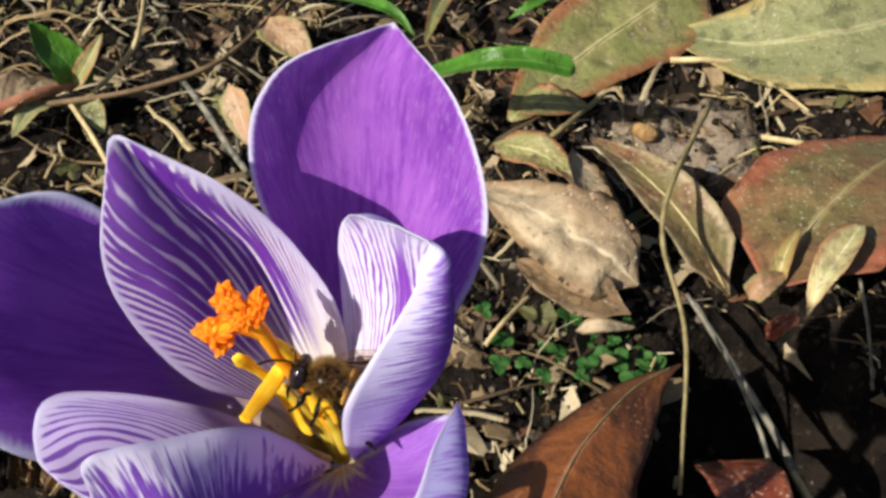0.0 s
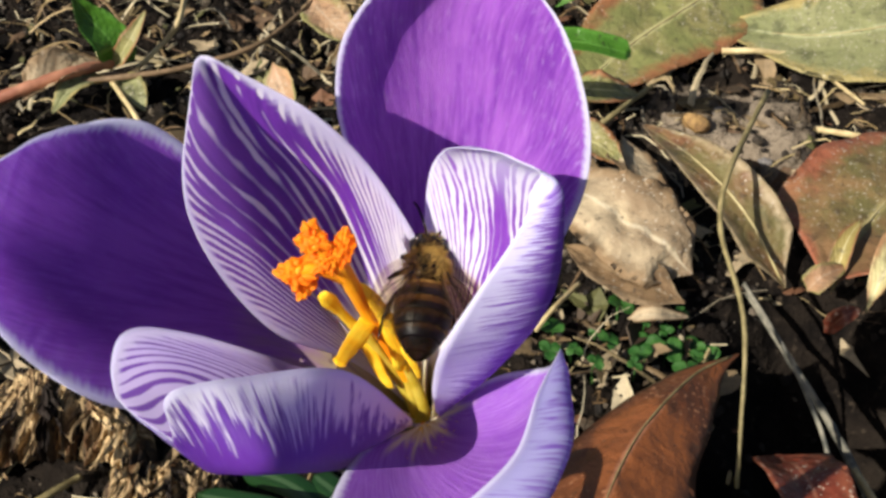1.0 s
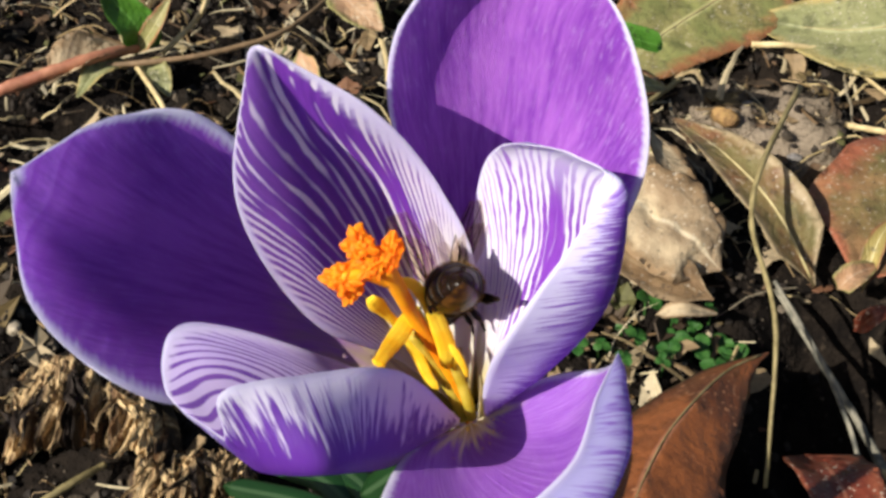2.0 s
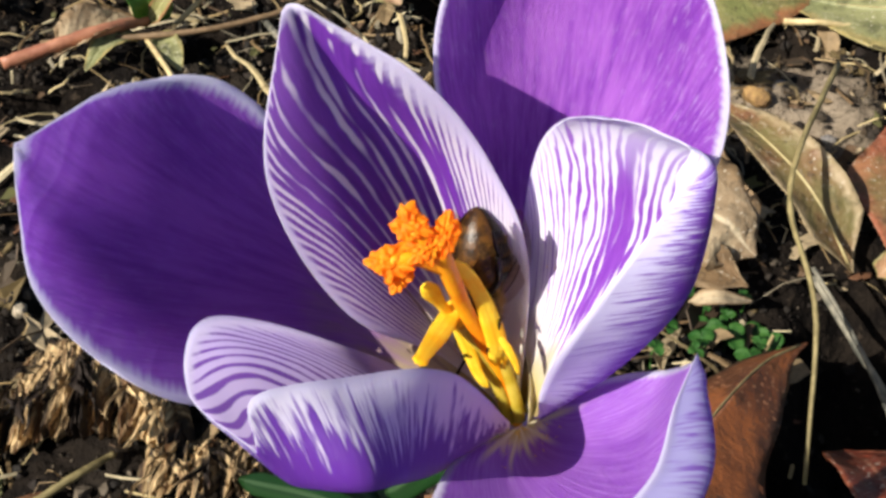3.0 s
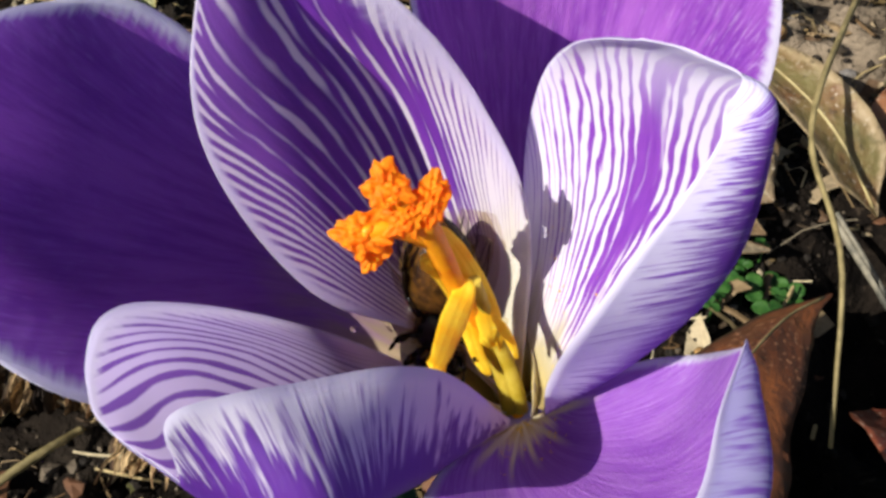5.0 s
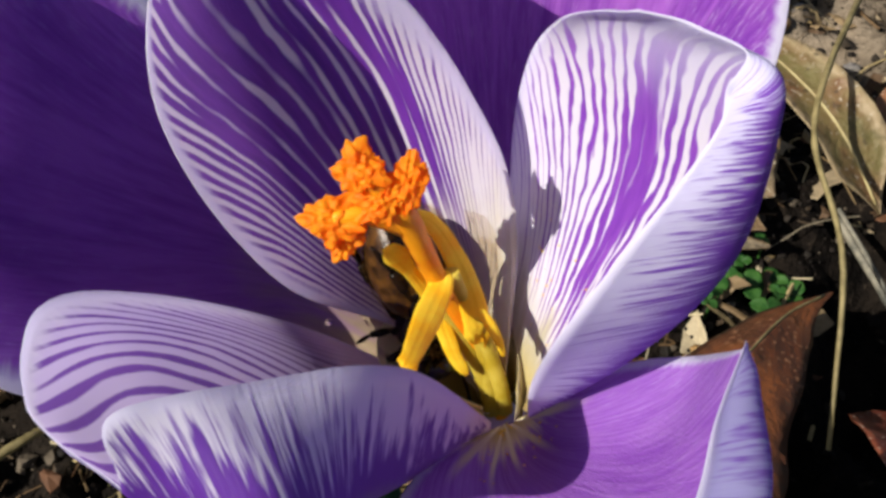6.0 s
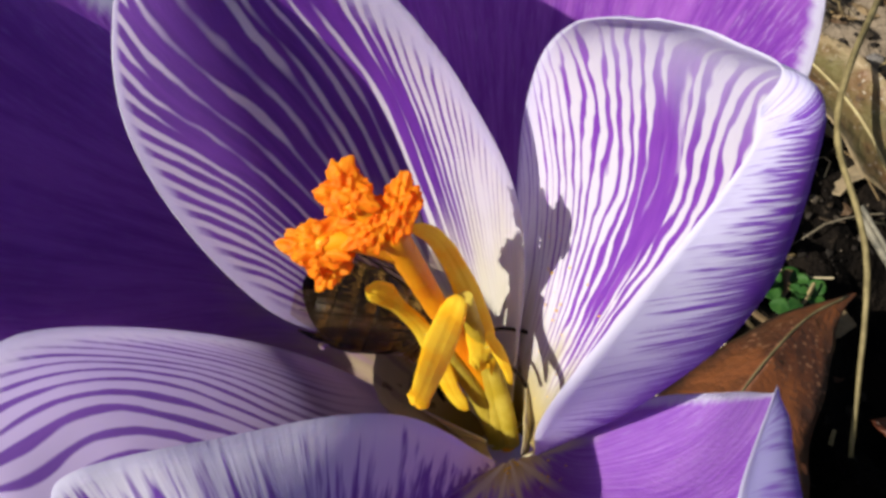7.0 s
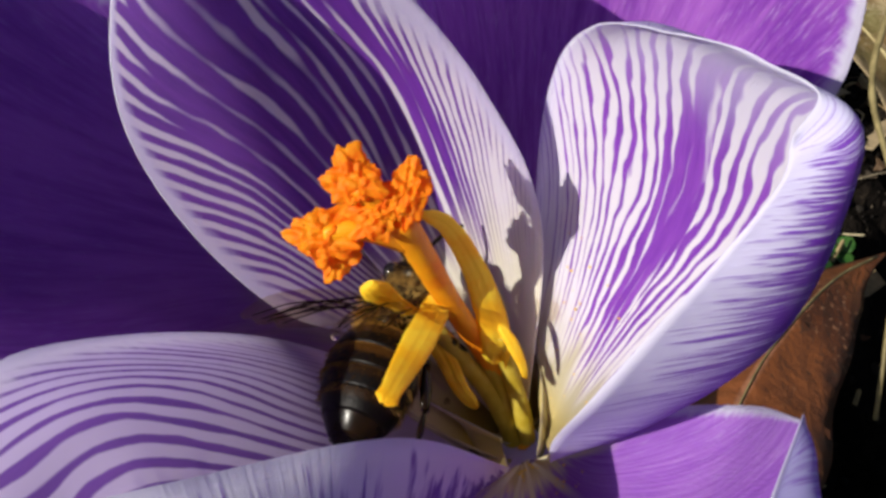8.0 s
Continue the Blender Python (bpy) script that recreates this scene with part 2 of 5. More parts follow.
def shell(grid, thick, flip=False, uvs=None):
    """Two skins and a rim from a grid of points: slot 0 the face that looks along the grid's normal, slot 1 the back."""
    nv, nu = len(grid), len(grid[0])
    bm = bmesh.new()
    normals = []
    for j in range(nv):
        row = []
        for i in range(nu):
            a = grid[j][min(i + 1, nu - 1)] - grid[j][max(i - 1, 0)]
            jj0, jj1 = max(j - 1, 0), min(j + 1, nv - 1)
            b = grid[jj1][i] - grid[jj0][i]
            n = a.cross(b)
            row.append(n.normalized() if n.length > 1e-12 else Vector((0, 0, 1)))
        normals.append(row)
    sign = -1 if flip else 1
    top = [[bm.verts.new(grid[j][i]) for i in range(nu)] for j in range(nv)]
    low = []
    for j in range(nv):
        row = []
        for i in range(nu):
            e = min(1.0, 4.0 * min(i, nu - 1 - i) / nu + 0.15, 4.0 * (nv - 1 - j) / nv + 0.15)
            row.append(bm.verts.new(grid[j][i] - normals[j][i] * sign * thick * e))
        low.append(row)
    lay = {k: bm.loops.layers.uv.new(k) for k in (uvs or {})}

    def face(ids, skins, slot, order):
        try:
            f = bm.faces.new([skins[q][j][i] for q, j, i in ids] if order else [skins[q][j][i] for q, j, i in reversed(ids)])
        except ValueError:
            return
        f.material_index, f.smooth = slot, True
        at = {skins[q][j][i]: (j, i) for q, j, i in ids}
        for lp in f.loops:
            for k, table in (uvs or {}).items():
                lp[lay[k]].uv = table[at[lp.vert][0]][at[lp.vert][1]]
    skins = (top, low)
    for j in range(nv - 1):
        for i in range(nu - 1):
            face([(0, j, i), (0, j, i + 1), (0, j + 1, i + 1), (0, j + 1, i)], skins, 0, not flip)
            face([(1, j, i), (1, j, i + 1), (1, j + 1, i + 1), (1, j + 1, i)], skins, 1, flip)
    for i0, order in ((0, flip), (nu - 1, not flip)):
        for j in range(nv - 1):
            face([(0, j, i0), (1, j, i0), (1, j + 1, i0), (0, j + 1, i0)], skins, 1, order)
    for i in range(nu - 1):
        face([(0, nv - 1, i), (0, nv - 1, i + 1), (1, nv - 1, i + 1), (1, nv - 1, i)], skins, 1, not flip)
    return bm


def tube(bm, points, radii, sides=8, steps=12, flat=1.0, side_way=None, close=True, rough=0.0, slot=0):
    """A round or flattened tube along a smooth curve."""
    rings = []
    prev = None
    for k in range(steps + 1):
        s = k / steps
        c = curve_at(points, s)
        d = (curve_at(points, min(1, s + 0.02)) - curve_at(points, max(0, s - 0.02))).normalized()
        ref = Vector(side_way) if side_way is not None else (prev if prev is not None else (Vector((0, 0, 1)) if abs(d.z) < 0.9 else Vector((1, 0, 0))))
        a = (ref - d * ref.dot(d)).normalized()
        prev = a
        b = d.cross(a)
        q = s * (len(radii) - 1)
        i = min(int(q), len(radii) - 2)
        r = radii[i] + (radii[i + 1] - radii[i]) * (q - i)
        ring = []
        for m in range(sides):
            an = 2 * math.pi * m / sides
            rr = r * (1 + rough * (noise.noise(c * 900 + Vector((m * 1.7, 0, k * 0.6)))))
            ring.append(bm.verts.new(c + a * (math.cos(an) * rr) + b * (math.sin(an) * rr * flat)))
        rings.append(ring)
    for k in range(steps):
        for m in range(sides):
            f = bm.faces.new((rings[k][m], rings[k][(m + 1) % sides], rings[k + 1][(m + 1) % sides], rings[k + 1][m]))
            f.smooth, f.material_index = True, slot
    if close:
        for ring, turn in ((rings[0], True), (rings[-1], False)):
            f = bm.faces.new(list(reversed(ring)) if turn else ring)
            f.material_index = slot
    return bm


def lump(bm, at, size, amount, scale, seed=0, subdiv=3, turn=None, slot=0, keep=None):
    """A rounded lump with an uneven skin."""
    made = bmesh.ops.create_icosphere(bm, subdivisions=subdiv, radius=1.0)["verts"]
    m = turn if turn is not None else Matrix.Identity(3)
    for v in made:
        p = v.co.copy()
        k = 1 + amount * noise.noise(p * scale + Vector((seed * 3.1, seed * 1.7, 0))) + amount * 0.5 * noise.noise(p * scale * 2.3 + Vector((0, seed, 5)))
        q = Vector((p.x * size[0], p.y * size[1], p.z * size[2])) * k
        v.co = m @ q + Vector(at)
        for f in v.link_faces:
            f.smooth, f.material_index = True, slot
    return made


# ---- the flower: control rails in millimetres from the point where the petals meet ----
NET_A = (
    ((0.5, 4.4, -4.3), (-14.9, 14.3, 9.3), (-21.7, 11.7, 22.8), (-28.4, 7.2, 26.0), (-33.1, -2.6, 27.6)),
    ((0.4, 4.9, -5.0), (-14.8, 15.6, 4.0), (-24.7, 12.6, 14.9), (-30.8, 6.6, 22.2), (-33.1, -2.6, 27.6)),
    ((0.3, 4.7, -5.1), (-14.5, 14.3, -1.6), (-26.5, 10.9, 8.2), (-32.5, 5.1, 17.6), (-33.1, -2.7, 27.5)),
    ((0.2, 4.7, -5.2), (-14.9, 14.5, -8.6), (-28.0, 6.1, 3.0), (-35.1, 2.9, 13.9), (-33.3, -2.4, 27.2)),
    ((0.1, 4.0, -4.8), (-19.0, 7.1, -6.4), (-25.4, -4.9, 6.0), (-33.4, -4.4, 14.8), (-33.8, -2.3, 25.4)),
)
NET_B = (
    ((0.2, 4.5, -4.1), (-6.0, 7.9, -1.2), (-13.3, 4.2, 7.1), (-18.4, 3.5, 20.4), (-17.3, 8.1, 31.8)),
    ((0.3, 4.9, -4.4), (-6.7, 10.9, 0.8), (-14.2, 12.3, 9.6), (-17.7, 10.1, 20.8), (-17.0, 8.4, 32.1)),
    ((0.5, 5.2, -4.6), (-5.3, 13.1, 0.7), (-11.0, 15.5, 12.1), (-15.2, 12.2, 23.0), (-16.7, 8.5, 32.2)),
    ((0.8, 5.3, -4.5), (-2.6, 12.7, 2.2), (-7.2, 14.1, 14.0), (-11.8, 9.6, 25.2), (-16.3, 8.5, 32.2)),
    ((1.0, 4.6, -3.4), (1.1, 10.2, 7.9), (-2.4, 10.0, 18.0), (-7.6, 8.1, 26.8), (-15.8, 8.3, 32.1)),
)
NET_C = (
    ((0.2, 5.4, -5.6), (-2.8, 14.7, 5.4), (-7.3, 16.5, 22.5), (-4.2, 17.7, 32.7), (6.5, 19.1, 37.0)),
    ((0.3, 5.9, -6.2), (-1.7, 18.6, 5.0), (-3.2, 20.3, 19.0), (-0.4, 21.0, 30.0), (6.6, 19.1, 37.0)),
    ((0.5, 5.9, -6.2), (2.3, 19.2, 4.3), (3.4, 21.5, 17.7), (3.9, 21.1, 29.3), (6.6, 19.1, 37.0)),
    ((0.7, 5.9, -6.2), (7.1, 18.0, 5.2), (10.1, 18.3, 19.1), (8.6, 17.9, 30.3), (6.6, 19.1, 37.0)),
    ((1.1, 4.9, -4.9), (11.7, 12.4, 6.8), (15.0, 10.6, 20.6), (12.5, 13.0, 31.7), (6.6, 19.0, 36.9)),
)
NET_D = (
    ((1.9, 3.9, -3.7), (0.7, 13.7, 7.5), (1.0, 12.1, 17.6), (2.5, 7.9, 24.0), (5.3, 0.7, 29.3)),
    ((2.1, 3.8, -3.8), (3.1, 9.4, 6.3), (3.9, 9.7, 15.9), (4.5, 7.3, 23.9), (7.1, 0.1, 29.3)),
    ((2.2, 3.3, -3.2), (5.4, 5.7, 4.5), (8.1, 4.9, 15.0), (7.7, 3.2, 25.1), (8.1, -0.8, 29.4)),
    ((2.3, 0.6, -0.1), (7.4, -1.9, 9.1), (11.1, -2.9, 17.8), (11.3, -2.9, 27.5), (9.8, -1.9, 29.1)),
    ((2.2, -1.5, 2.4), (2.0, -4.0, 8.6), (3.2, -6.8, 16.7), (8.4, -4.2, 25.6), (9.0, -3.2, 28.2)),
)
NET_E = (
    ((1.5, 1.1, -1.8), (7.1, 0.6, 4.7), (11.9, -0.4, 7.4), (12.3, -5.2, 13.6), (12.1, -5.8, 14.9)),
    ((1.3, 1.2, -1.9), (4.9, -1.8, 0.4), (9.6, -4.6, 4.3), (12.5, -7.3, 13.0), (10.1, -10.5, 14.8)),
    ((1.0, 1.1, -2.0), (2.5, -4.4, -0.1), (7.7, -10.1, 3.9), (12.3, -13.7, 11.5), (8.3, -15.6, 13.7)),
    ((0.9, 1.0, -2.1), (-0.2, -6.4, 0.1), (2.9, -15.3, 3.2), (7.4, -20.2, 9.4), (4.0, -20.0, 12.4)),
    ((0.6, 1.0, -2.2), (-4.2, -5.4, 1.3), (-6.0, -14.2, 4.5), (-4.9, -22.2, 7.3), (0.1, -23.3, 11.0)),
)
NET_F = (
    ((-0.5, 3.3, -3.2), (-13.5, 6.9, 0.2), (-20.4, -7.3, 17.6), (-21.0, -13.1, 16.6), (-16.3, -16.1, 14.8)),
    ((-0.4, 3.1, -3.4), (-10.6, 6.5, -3.8), (-18.8, -3.8, 8.7), (-19.4, -12.7, 14.1), (-16.3, -16.1, 14.7)),
    ((-0.2, 1.8, -2.4), (-6.9, 0.1, -6.3), (-15.3, -8.2, 5.2), (-15.0, -14.3, 10.3), (-16.3, -16.2, 14.7)),
    ((0.0, -0.3, -0.1), (-6.1, -9.6, 6.3), (-9.2, -17.1, 13.4), (-14.0, -15.8, 12.4), (-16.3, -16.2, 14.7)),
    ((0.1, -1.3, 1.3), (-4.7, -7.7, 13.8), (-11.6, -12.5, 17.9), (-16.3, -15.3, 18.9), (-16.3, -16.0, 15.2)),
)

crocus = thing("crocus", "open purple crocus with white-striped petals and orange stigma", "flower", FLOWER)


def petal(net, mats, flip, wavy=0.12, seed=0, label="", nv=44, nu=37):
    rails = [[Vector(p) * MM for p in r] for r in net]
    rows = [[curve_at(r, j / (nv - 1)) for r in rails] for j in range(nv)]
    grid, size, net_uv = [], [], []
    far = 0.0
    for j in range(nv):
        line = [curve_at(rows[j], i / (nu - 1)) for i in range(nu)]
        if j and j < nv - 1:
            for i in range(nu):
                e = abs(2 * i / (nu - 1) - 1) ** 3
                line[i] = line[i] + Vector((0, -0.5, 0.8)) * (MM * wavy * (0.3 + e) * noise.noise(Vector((i * 0.13, j * 0.35, seed * 7.0))) * min(1, j / 8))
        grid.append(line)
        mid = nu // 2
        if j:
            far += (line[mid] - grid[j - 1][mid]).length
        acc = [0.0] * nu
        for i in range(mid + 1, nu):
            acc[i] = acc[i - 1] + (line[i] - line[i - 1]).length
        for i in range(mid - 1, -1, -1):
            acc[i] = acc[i + 1] - (line[i] - line[i + 1]).length
        size.append([(a * 100, far * 100) for a in acc])
        net_uv.append([(i / (nu - 1), j / (nv - 1)) for i in range(nu)])
    bm = shell(grid, 0.35 * MM, flip, {"size": size, "net": net_uv})
    return part("petal", bm, mats, crocus, label)


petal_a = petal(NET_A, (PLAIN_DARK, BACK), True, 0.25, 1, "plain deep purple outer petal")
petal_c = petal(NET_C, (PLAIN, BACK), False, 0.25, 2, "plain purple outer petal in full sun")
petal_e = petal(NET_E, (PLAIN_LOW, BACK_RIM), False, 0.15, 3, "plain purple petal with its pale rim curled in")
petal_b = petal(NET_B, (STRIPED, BACK_WHITE), False, 0.15, 4, "pointed petal with white stripes on purple")
petal_d = petal(NET_D, (PALE_STRIPED, BACK_PALE), False, 0.15, 5, "white-striped petal with one edge folded in")
petal_f = petal(NET_F, (LILAC_STRIPED, BACK_DEEP), True, 0.15, 6, "lilac-striped petal with its lip folded over")


# ---- stem tube, stamens and pistil ----
def simple(name, a, b, scale, rough=0.6, thin=0.0, bump=0.3, dist=0.0003, spec=0.4, detail=4.0, lo=0.35, hi=0.65):
    m = Mat(name)
    n = m.noise(scale, detail, 0.6)
    m.bump(m.noise(scale * 3, 3, 0.6), bump, dist)
    return m.done(m.mix(m.step(n, lo, hi), a, b), rough, thin, spec)


STIGMA = simple("stigma_orange", (1.0, 0.27, 0.003), (1.0, 0.44, 0.012), 1300, 0.6, 0.55, 0.2, 0.0002)
ANTHER = simple("anther_yellow", (0.99, 0.60, 0.010), (1.0, 0.76, 0.045), 500, 0.7, 0.40, 0.35, 0.0001)
STYLE = simple("style_orange", (0.95, 0.28, 0.004), (0.97, 0.42, 0.008), 300, 0.5, 0.25, 0.2)
FILAMENT = simple("filament_pale", (0.58, 0.42, 0.03), (0.70, 0.55, 0.08), 500, 0.5, 0.35, 0.2)
TUBE = simple("flower_tube", (0.70, 0.66, 0.74), (0.45, 0.30, 0.62), 120, 0.5, 0.15, 0.2)
THROAT = Vector((1.5, 4.2, -5.5)) * MM


def local(points):
    return [Vector(p) * MM - THROAT for p in points]


bm = bmesh.new()
foot = Vector((-2.0, 12.0, -92.0)) * MM
tube(bm, [THROAT + Vector((0, 0.2, -0.6)) * MM, THROAT + Vector((-0.5, 1.0, -12)) * MM, THROAT + Vector((-1.5, 3.0, -45)) * MM, foot], [0.0019, 0.0020, 0.0019, 0.0022], 16, 24)
part("flower_tube", bm, TUBE, crocus, "pale lilac flower tube")



def throat_mat():
    """Olive throat, paler upwards, with thin dark veins and grains of pollen."""
    m = Mat("throat_olive")
    u, v = m.uv("net")
    col = m.mix(m.step(v, 0.25, 1.0), (0.34, 0.25, 0.05), (0.60, 0.53, 0.33))
    wave = m.math("SINE", m.math("ADD", m.math("MULTIPLY", u, 88.0), m.math("MULTIPLY", m.noise(500, 2, 0.5), 3.0)))
    col = m.mix(m.math("MULTIPLY", m.math("MULTIPLY", m.step(wave, 0.45, 0.95), m.step(v, 0.4, 0.9)), 0.45), col, (0.20, 0.12, 0.16))
    col = m.mix(m.math("MULTIPLY", m.step(m.noise(900, 2, 0.5), 0.62, 0.70), 0.7), col, (0.05, 0.03, 0.01))
    m.bump(m.noise(700, 3, 0.6), 0.3, 0.0002)
    return m.done(col, 0.5, thin=0.4, spec=0.3)


THROAT_OLIVE = throat_mat()
cup = [[(0.3, 2.8, -4.6), (0.2, 1.8, -3.4), (0.1, 1.2, -2.4)],
       [(-0.9, 2.8, -4.4), (-3.0, 2.8, -3.2), (-6.6, 4.2, -2.0)],
       [(-0.8, 4.6, -5.0), (-3.6, 6.2, -3.2), (-7.4, 8.4, -1.2)],
       [(0.4, 5.6, -5.2), (-1.4, 7.8, -2.8), (-3.4, 9.2, -0.8)],
       [(1.4, 5.6, -5.2), (1.0, 7.6, -2.6), (0.4, 8.6, 0.0)],
       [(2.1, 4.4, -4.8), (2.0, 5.4, -2.6), (1.7, 6.2, -0.6)],
       [(1.8, 3.0, -4.6), (1.8, 2.4, -3.4), (1.7, 2.0, -2.6)],
       [(0.9, 2.6, -4.6), (0.9, 1.8, -3.4), (0.9, 1.2, -2.4)]]
ways = [[curve_at([Vector(p) * MM for p in way], j / 11) for j in range(12)] for way in cup]
rows = [[curve_at([w[j] for w in ways], i / 30) for i in range(31)] for j in range(12)]
part("throat", shell(rows, 0.25 * MM, False, {"net": [[(i / 30, j / 11) for i in range(31)] for j in range(12)]}), [THROAT_OLIVE, THROAT_OLIVE], crocus, "olive-yellow throat of the flower")

pistil_bm = bmesh.new()
tube(pistil_bm, local([(1.0, 4.8, -6.0), (-1.0, 5.4, 0.5), (-3.6, 4.8, 7.2), (-4.5, 3.6, 11.0), (-5.6, 2.0, 15.8)]), [0.0005, 0.0006, 0.00068, 0.00074, 0.0008], 14, 26, 0.85, None, True, 0.06)
pistil = part("pistil", pistil_bm, STYLE, crocus, "orange style")
pistil.location = THROAT
for tip, r in (((-9.1, 1.0, 15.3), 0.00045), ((-7.5, 2.0, 17.7), 0.0006), ((-5.2, 2.2, 16.8), 0.0006)):
    bm = bmesh.new()
    tube(bm, local([(-5.1, 2.9, 13.2), tuple(0.5 * (a + b) for a, b in zip((-5.6, 2.2, 15.2), tip)), tip]), [0.0007, 0.0006, r], 10, 10, 0.8)
    part("style_branch", bm, STYLE, pistil)


def stigma_lobe(at, way, reach, wide, seed, thick=0.42):
    """A frilled fan: one flattened skin drawn out into ragged teeth along its rim."""
    rnd = random.Random(seed)
    bm = bmesh.new()
    face = Vector((0.1, -0.75, 0.65)).normalized()
    way = Vector(way)
    way = (way - face * way.dot(face)).normalized()
    side = face.cross(way)
    at = Vector(at) * MM - THROAT
    teeth = []
    for k in range(30):
        a = rnd.uniform(-2.7, 2.7)
        teeth.append((Vector((math.cos(a), math.sin(a), rnd.uniform(-0.45, 0.45))).normalized(), rnd.uniform(0.08, 0.34), rnd.uniform(22, 60)))
    for v in bmesh.ops.create_icosphere(bm, subdivisions=5, radius=1.0)["verts"]:
        p = v.co.normalized()
        k = 0.74 + sum(h * math.exp(-w * (1 - p.dot(d))) for d, h, w in teeth)
        k += 0.22 * noise.noise(p * 2.6 + Vector((seed, 0, 0))) + 0.14 * noise.noise(p * 8 + Vector((0, seed, 0))) + 0.07 * noise.noise(p * 19)
        fold = 0.35 * noise.noise(Vector((p.x * 3.0, p.y * 3.0, seed * 1.3)))
        v.co = at + way * (p.x * k * reach * MM) + side * (p.y * k * wide * MM) + face * ((p.z * k * thick + fold) * MM)
    return part("stigma_lobe", smooth(bm), STIGMA, pistil, "frilled orange stigma lobe")


stigma_lobe((-9.2, 1.0, 15.3), (-1.0, 0, -0.15), 1.6, 1.2, 11)
stigma_lobe((-8.5, 1.0, 13.8), (-0.4, 0, -1.0), 1.05, 0.85, 15)
stigma_lobe((-7.7, 2.0, 18.0), (-0.5, 0.2, 1.0), 1.45, 1.3, 12)
stigma_lobe((-5.2, 2.2, 17.1), (0.35, 0.3, 1.0), 1.75, 1.0, 13)
stigma_lobe((-6.6, 1.6, 16.2), (-0.3, 0, 0.3), 1.25, 1.25, 14)


def strap(bm, line, widths, thick, face, seed, ragged=0.0):
    """A flattened pollen strap along a line in millimetres, with grooves along its length."""
    pts = local(line)
    d = (pts[-1] - pts[0]).normalized()
    across = d.cross(Vector(face)).normalized()
    n, m = 30, 32
    rings = []
    for k in range(n + 1):
        f = k / n
        c = curve_at(pts, f)
        t = (curve_at(pts, min(1, f + 0.02)) - curve_at(pts, max(0, f - 0.02))).normalized()
        a_ = (across - t * across.dot(t)).normalized()
        b_ = t.cross(a_)
        q = f * (len(widths) - 1)
        i = min(int(q), len(widths) - 2)
        w = 0.5 * MM * (widths[i] + (widths[i + 1] - widths[i]) * (q - i))
        w *= min(1.0, 0.45 + 9 * (1 - f), 0.45 + 9 * f) * (1 + 0.08 * noise.noise(Vector((f * 9, seed, 0))))
        ring = []
        for j in range(m):
            an = 2 * math.pi * j / m
            x, y = math.cos(an), math.sin(an)
            groove = 1 - 0.30 * math.exp(-(x / 0.14) ** 2) - 0.14 * math.exp(-((x - 0.5) / 0.12) ** 2) - 0.14 * math.exp(-((x + 0.5) / 0.12) ** 2)
            r = 1 + 0.07 * noise.noise(c * 900 + Vector((j * 0.7, seed, f * 3)))
            end = t * (ragged * MM * noise.noise(Vector((x * 3.2, seed * 2.1, y))) * max(0.0, f - 0.8) * 5)
            ring.append(bm.verts.new(c + a_ * (x * w * r) + b_ * (y * w * thick * groove * r) + end))
        rings.append(ring)
    for k in range(n):
        for j in range(m):
            bm.faces.new((rings[k][j], rings[k][(j + 1) % m], rings[k + 1][(j + 1) % m], rings[k + 1][j])).smooth = True
    bm.faces.new(list(reversed(rings[0]))), bm.faces.new(rings[-1])


def stamen(filament_line, straps, face, seed):
    bm = bmesh.new()
    tube(bm, local(filament_line), [0.00055, 0.00055, 0.0005], 12, 16, 0.8)
    fil = part("stamen", bm, FILAMENT, crocus, "pale filament with a yellow anther")
    fil.location = THROAT
    bm = bmesh.new()
    for k, (line, widths, thick, ragged) in enumerate(straps):
        strap(bm, line, widths, thick, face, seed + 7 * k, ragged)
    part("anther", bm, ANTHER, fil, "yellow anther split along its length")
    return fil


stamen_front = stamen(((0.3, 4.4, -5.2), (-0.6, 5.2, 0.0), (-1.9, 5.4, 4.0), (-2.9, 5.1, 7.6)),
                      ((((-3.2, 5.0, 7.8), (-3.6, 3.8, 7.0), (-4.3, 1.0, 7.2), (-4.8, -1.6, 7.8), (-5.1, -2.8, 7.9)), (1.0, 1.6, 1.8, 1.5, 1.15, 1.3), 0.34, 0.4),), (0.2, -0.6, 0.8), 21)
stamen_arch = stamen(((1.2, 4.6, -5.2), (0.8, 4.4, -2.5), (0.1, 4.8, 0.0), (-0.9, 5.0, 3.6)),
                     ((((-5.1, 4.6, 12.8), (-3.8, 5.4, 11.3), (-2.5, 6.0, 8.1), (-1.7, 5.6, 5.9), (-1.1, 5.0, 4.1), (-0.8, 4.4, 2.3)), (0.7, 1.05, 1.4, 1.75, 1.85, 1.95), 0.36, 1.5),
                      (((-0.8, 4.7, 4.8), (-0.1, 4.1, 4.0), (0.5, 3.7, 2.9), (0.8, 3.4, 1.9)), (0.5, 0.75, 0.6, 0.35), 0.5, 0.3)), (0.4, -0.7, 0.5), 22)
stamen_left = stamen(((0.4, 4.6, -5.5), (-0.8, 5.0, -1.5), (-2.4, 5.2, 2.0), (-3.8, 5.2, 5.0)),
                     ((((-6.7, 3.0, 11.2), (-5.6, 4.5, 7.9), (-4.5, 5.2, 5.4), (-3.6, 5.0, 3.3), (-2.5, 4.0, 0.9), (-1.6, 3.6, -0.3)), (1.9, 0.9, 1.0, 1.25, 0.95, 0.75), 0.45, 0.5),), (0.1, -0.8, 0.6), 23)


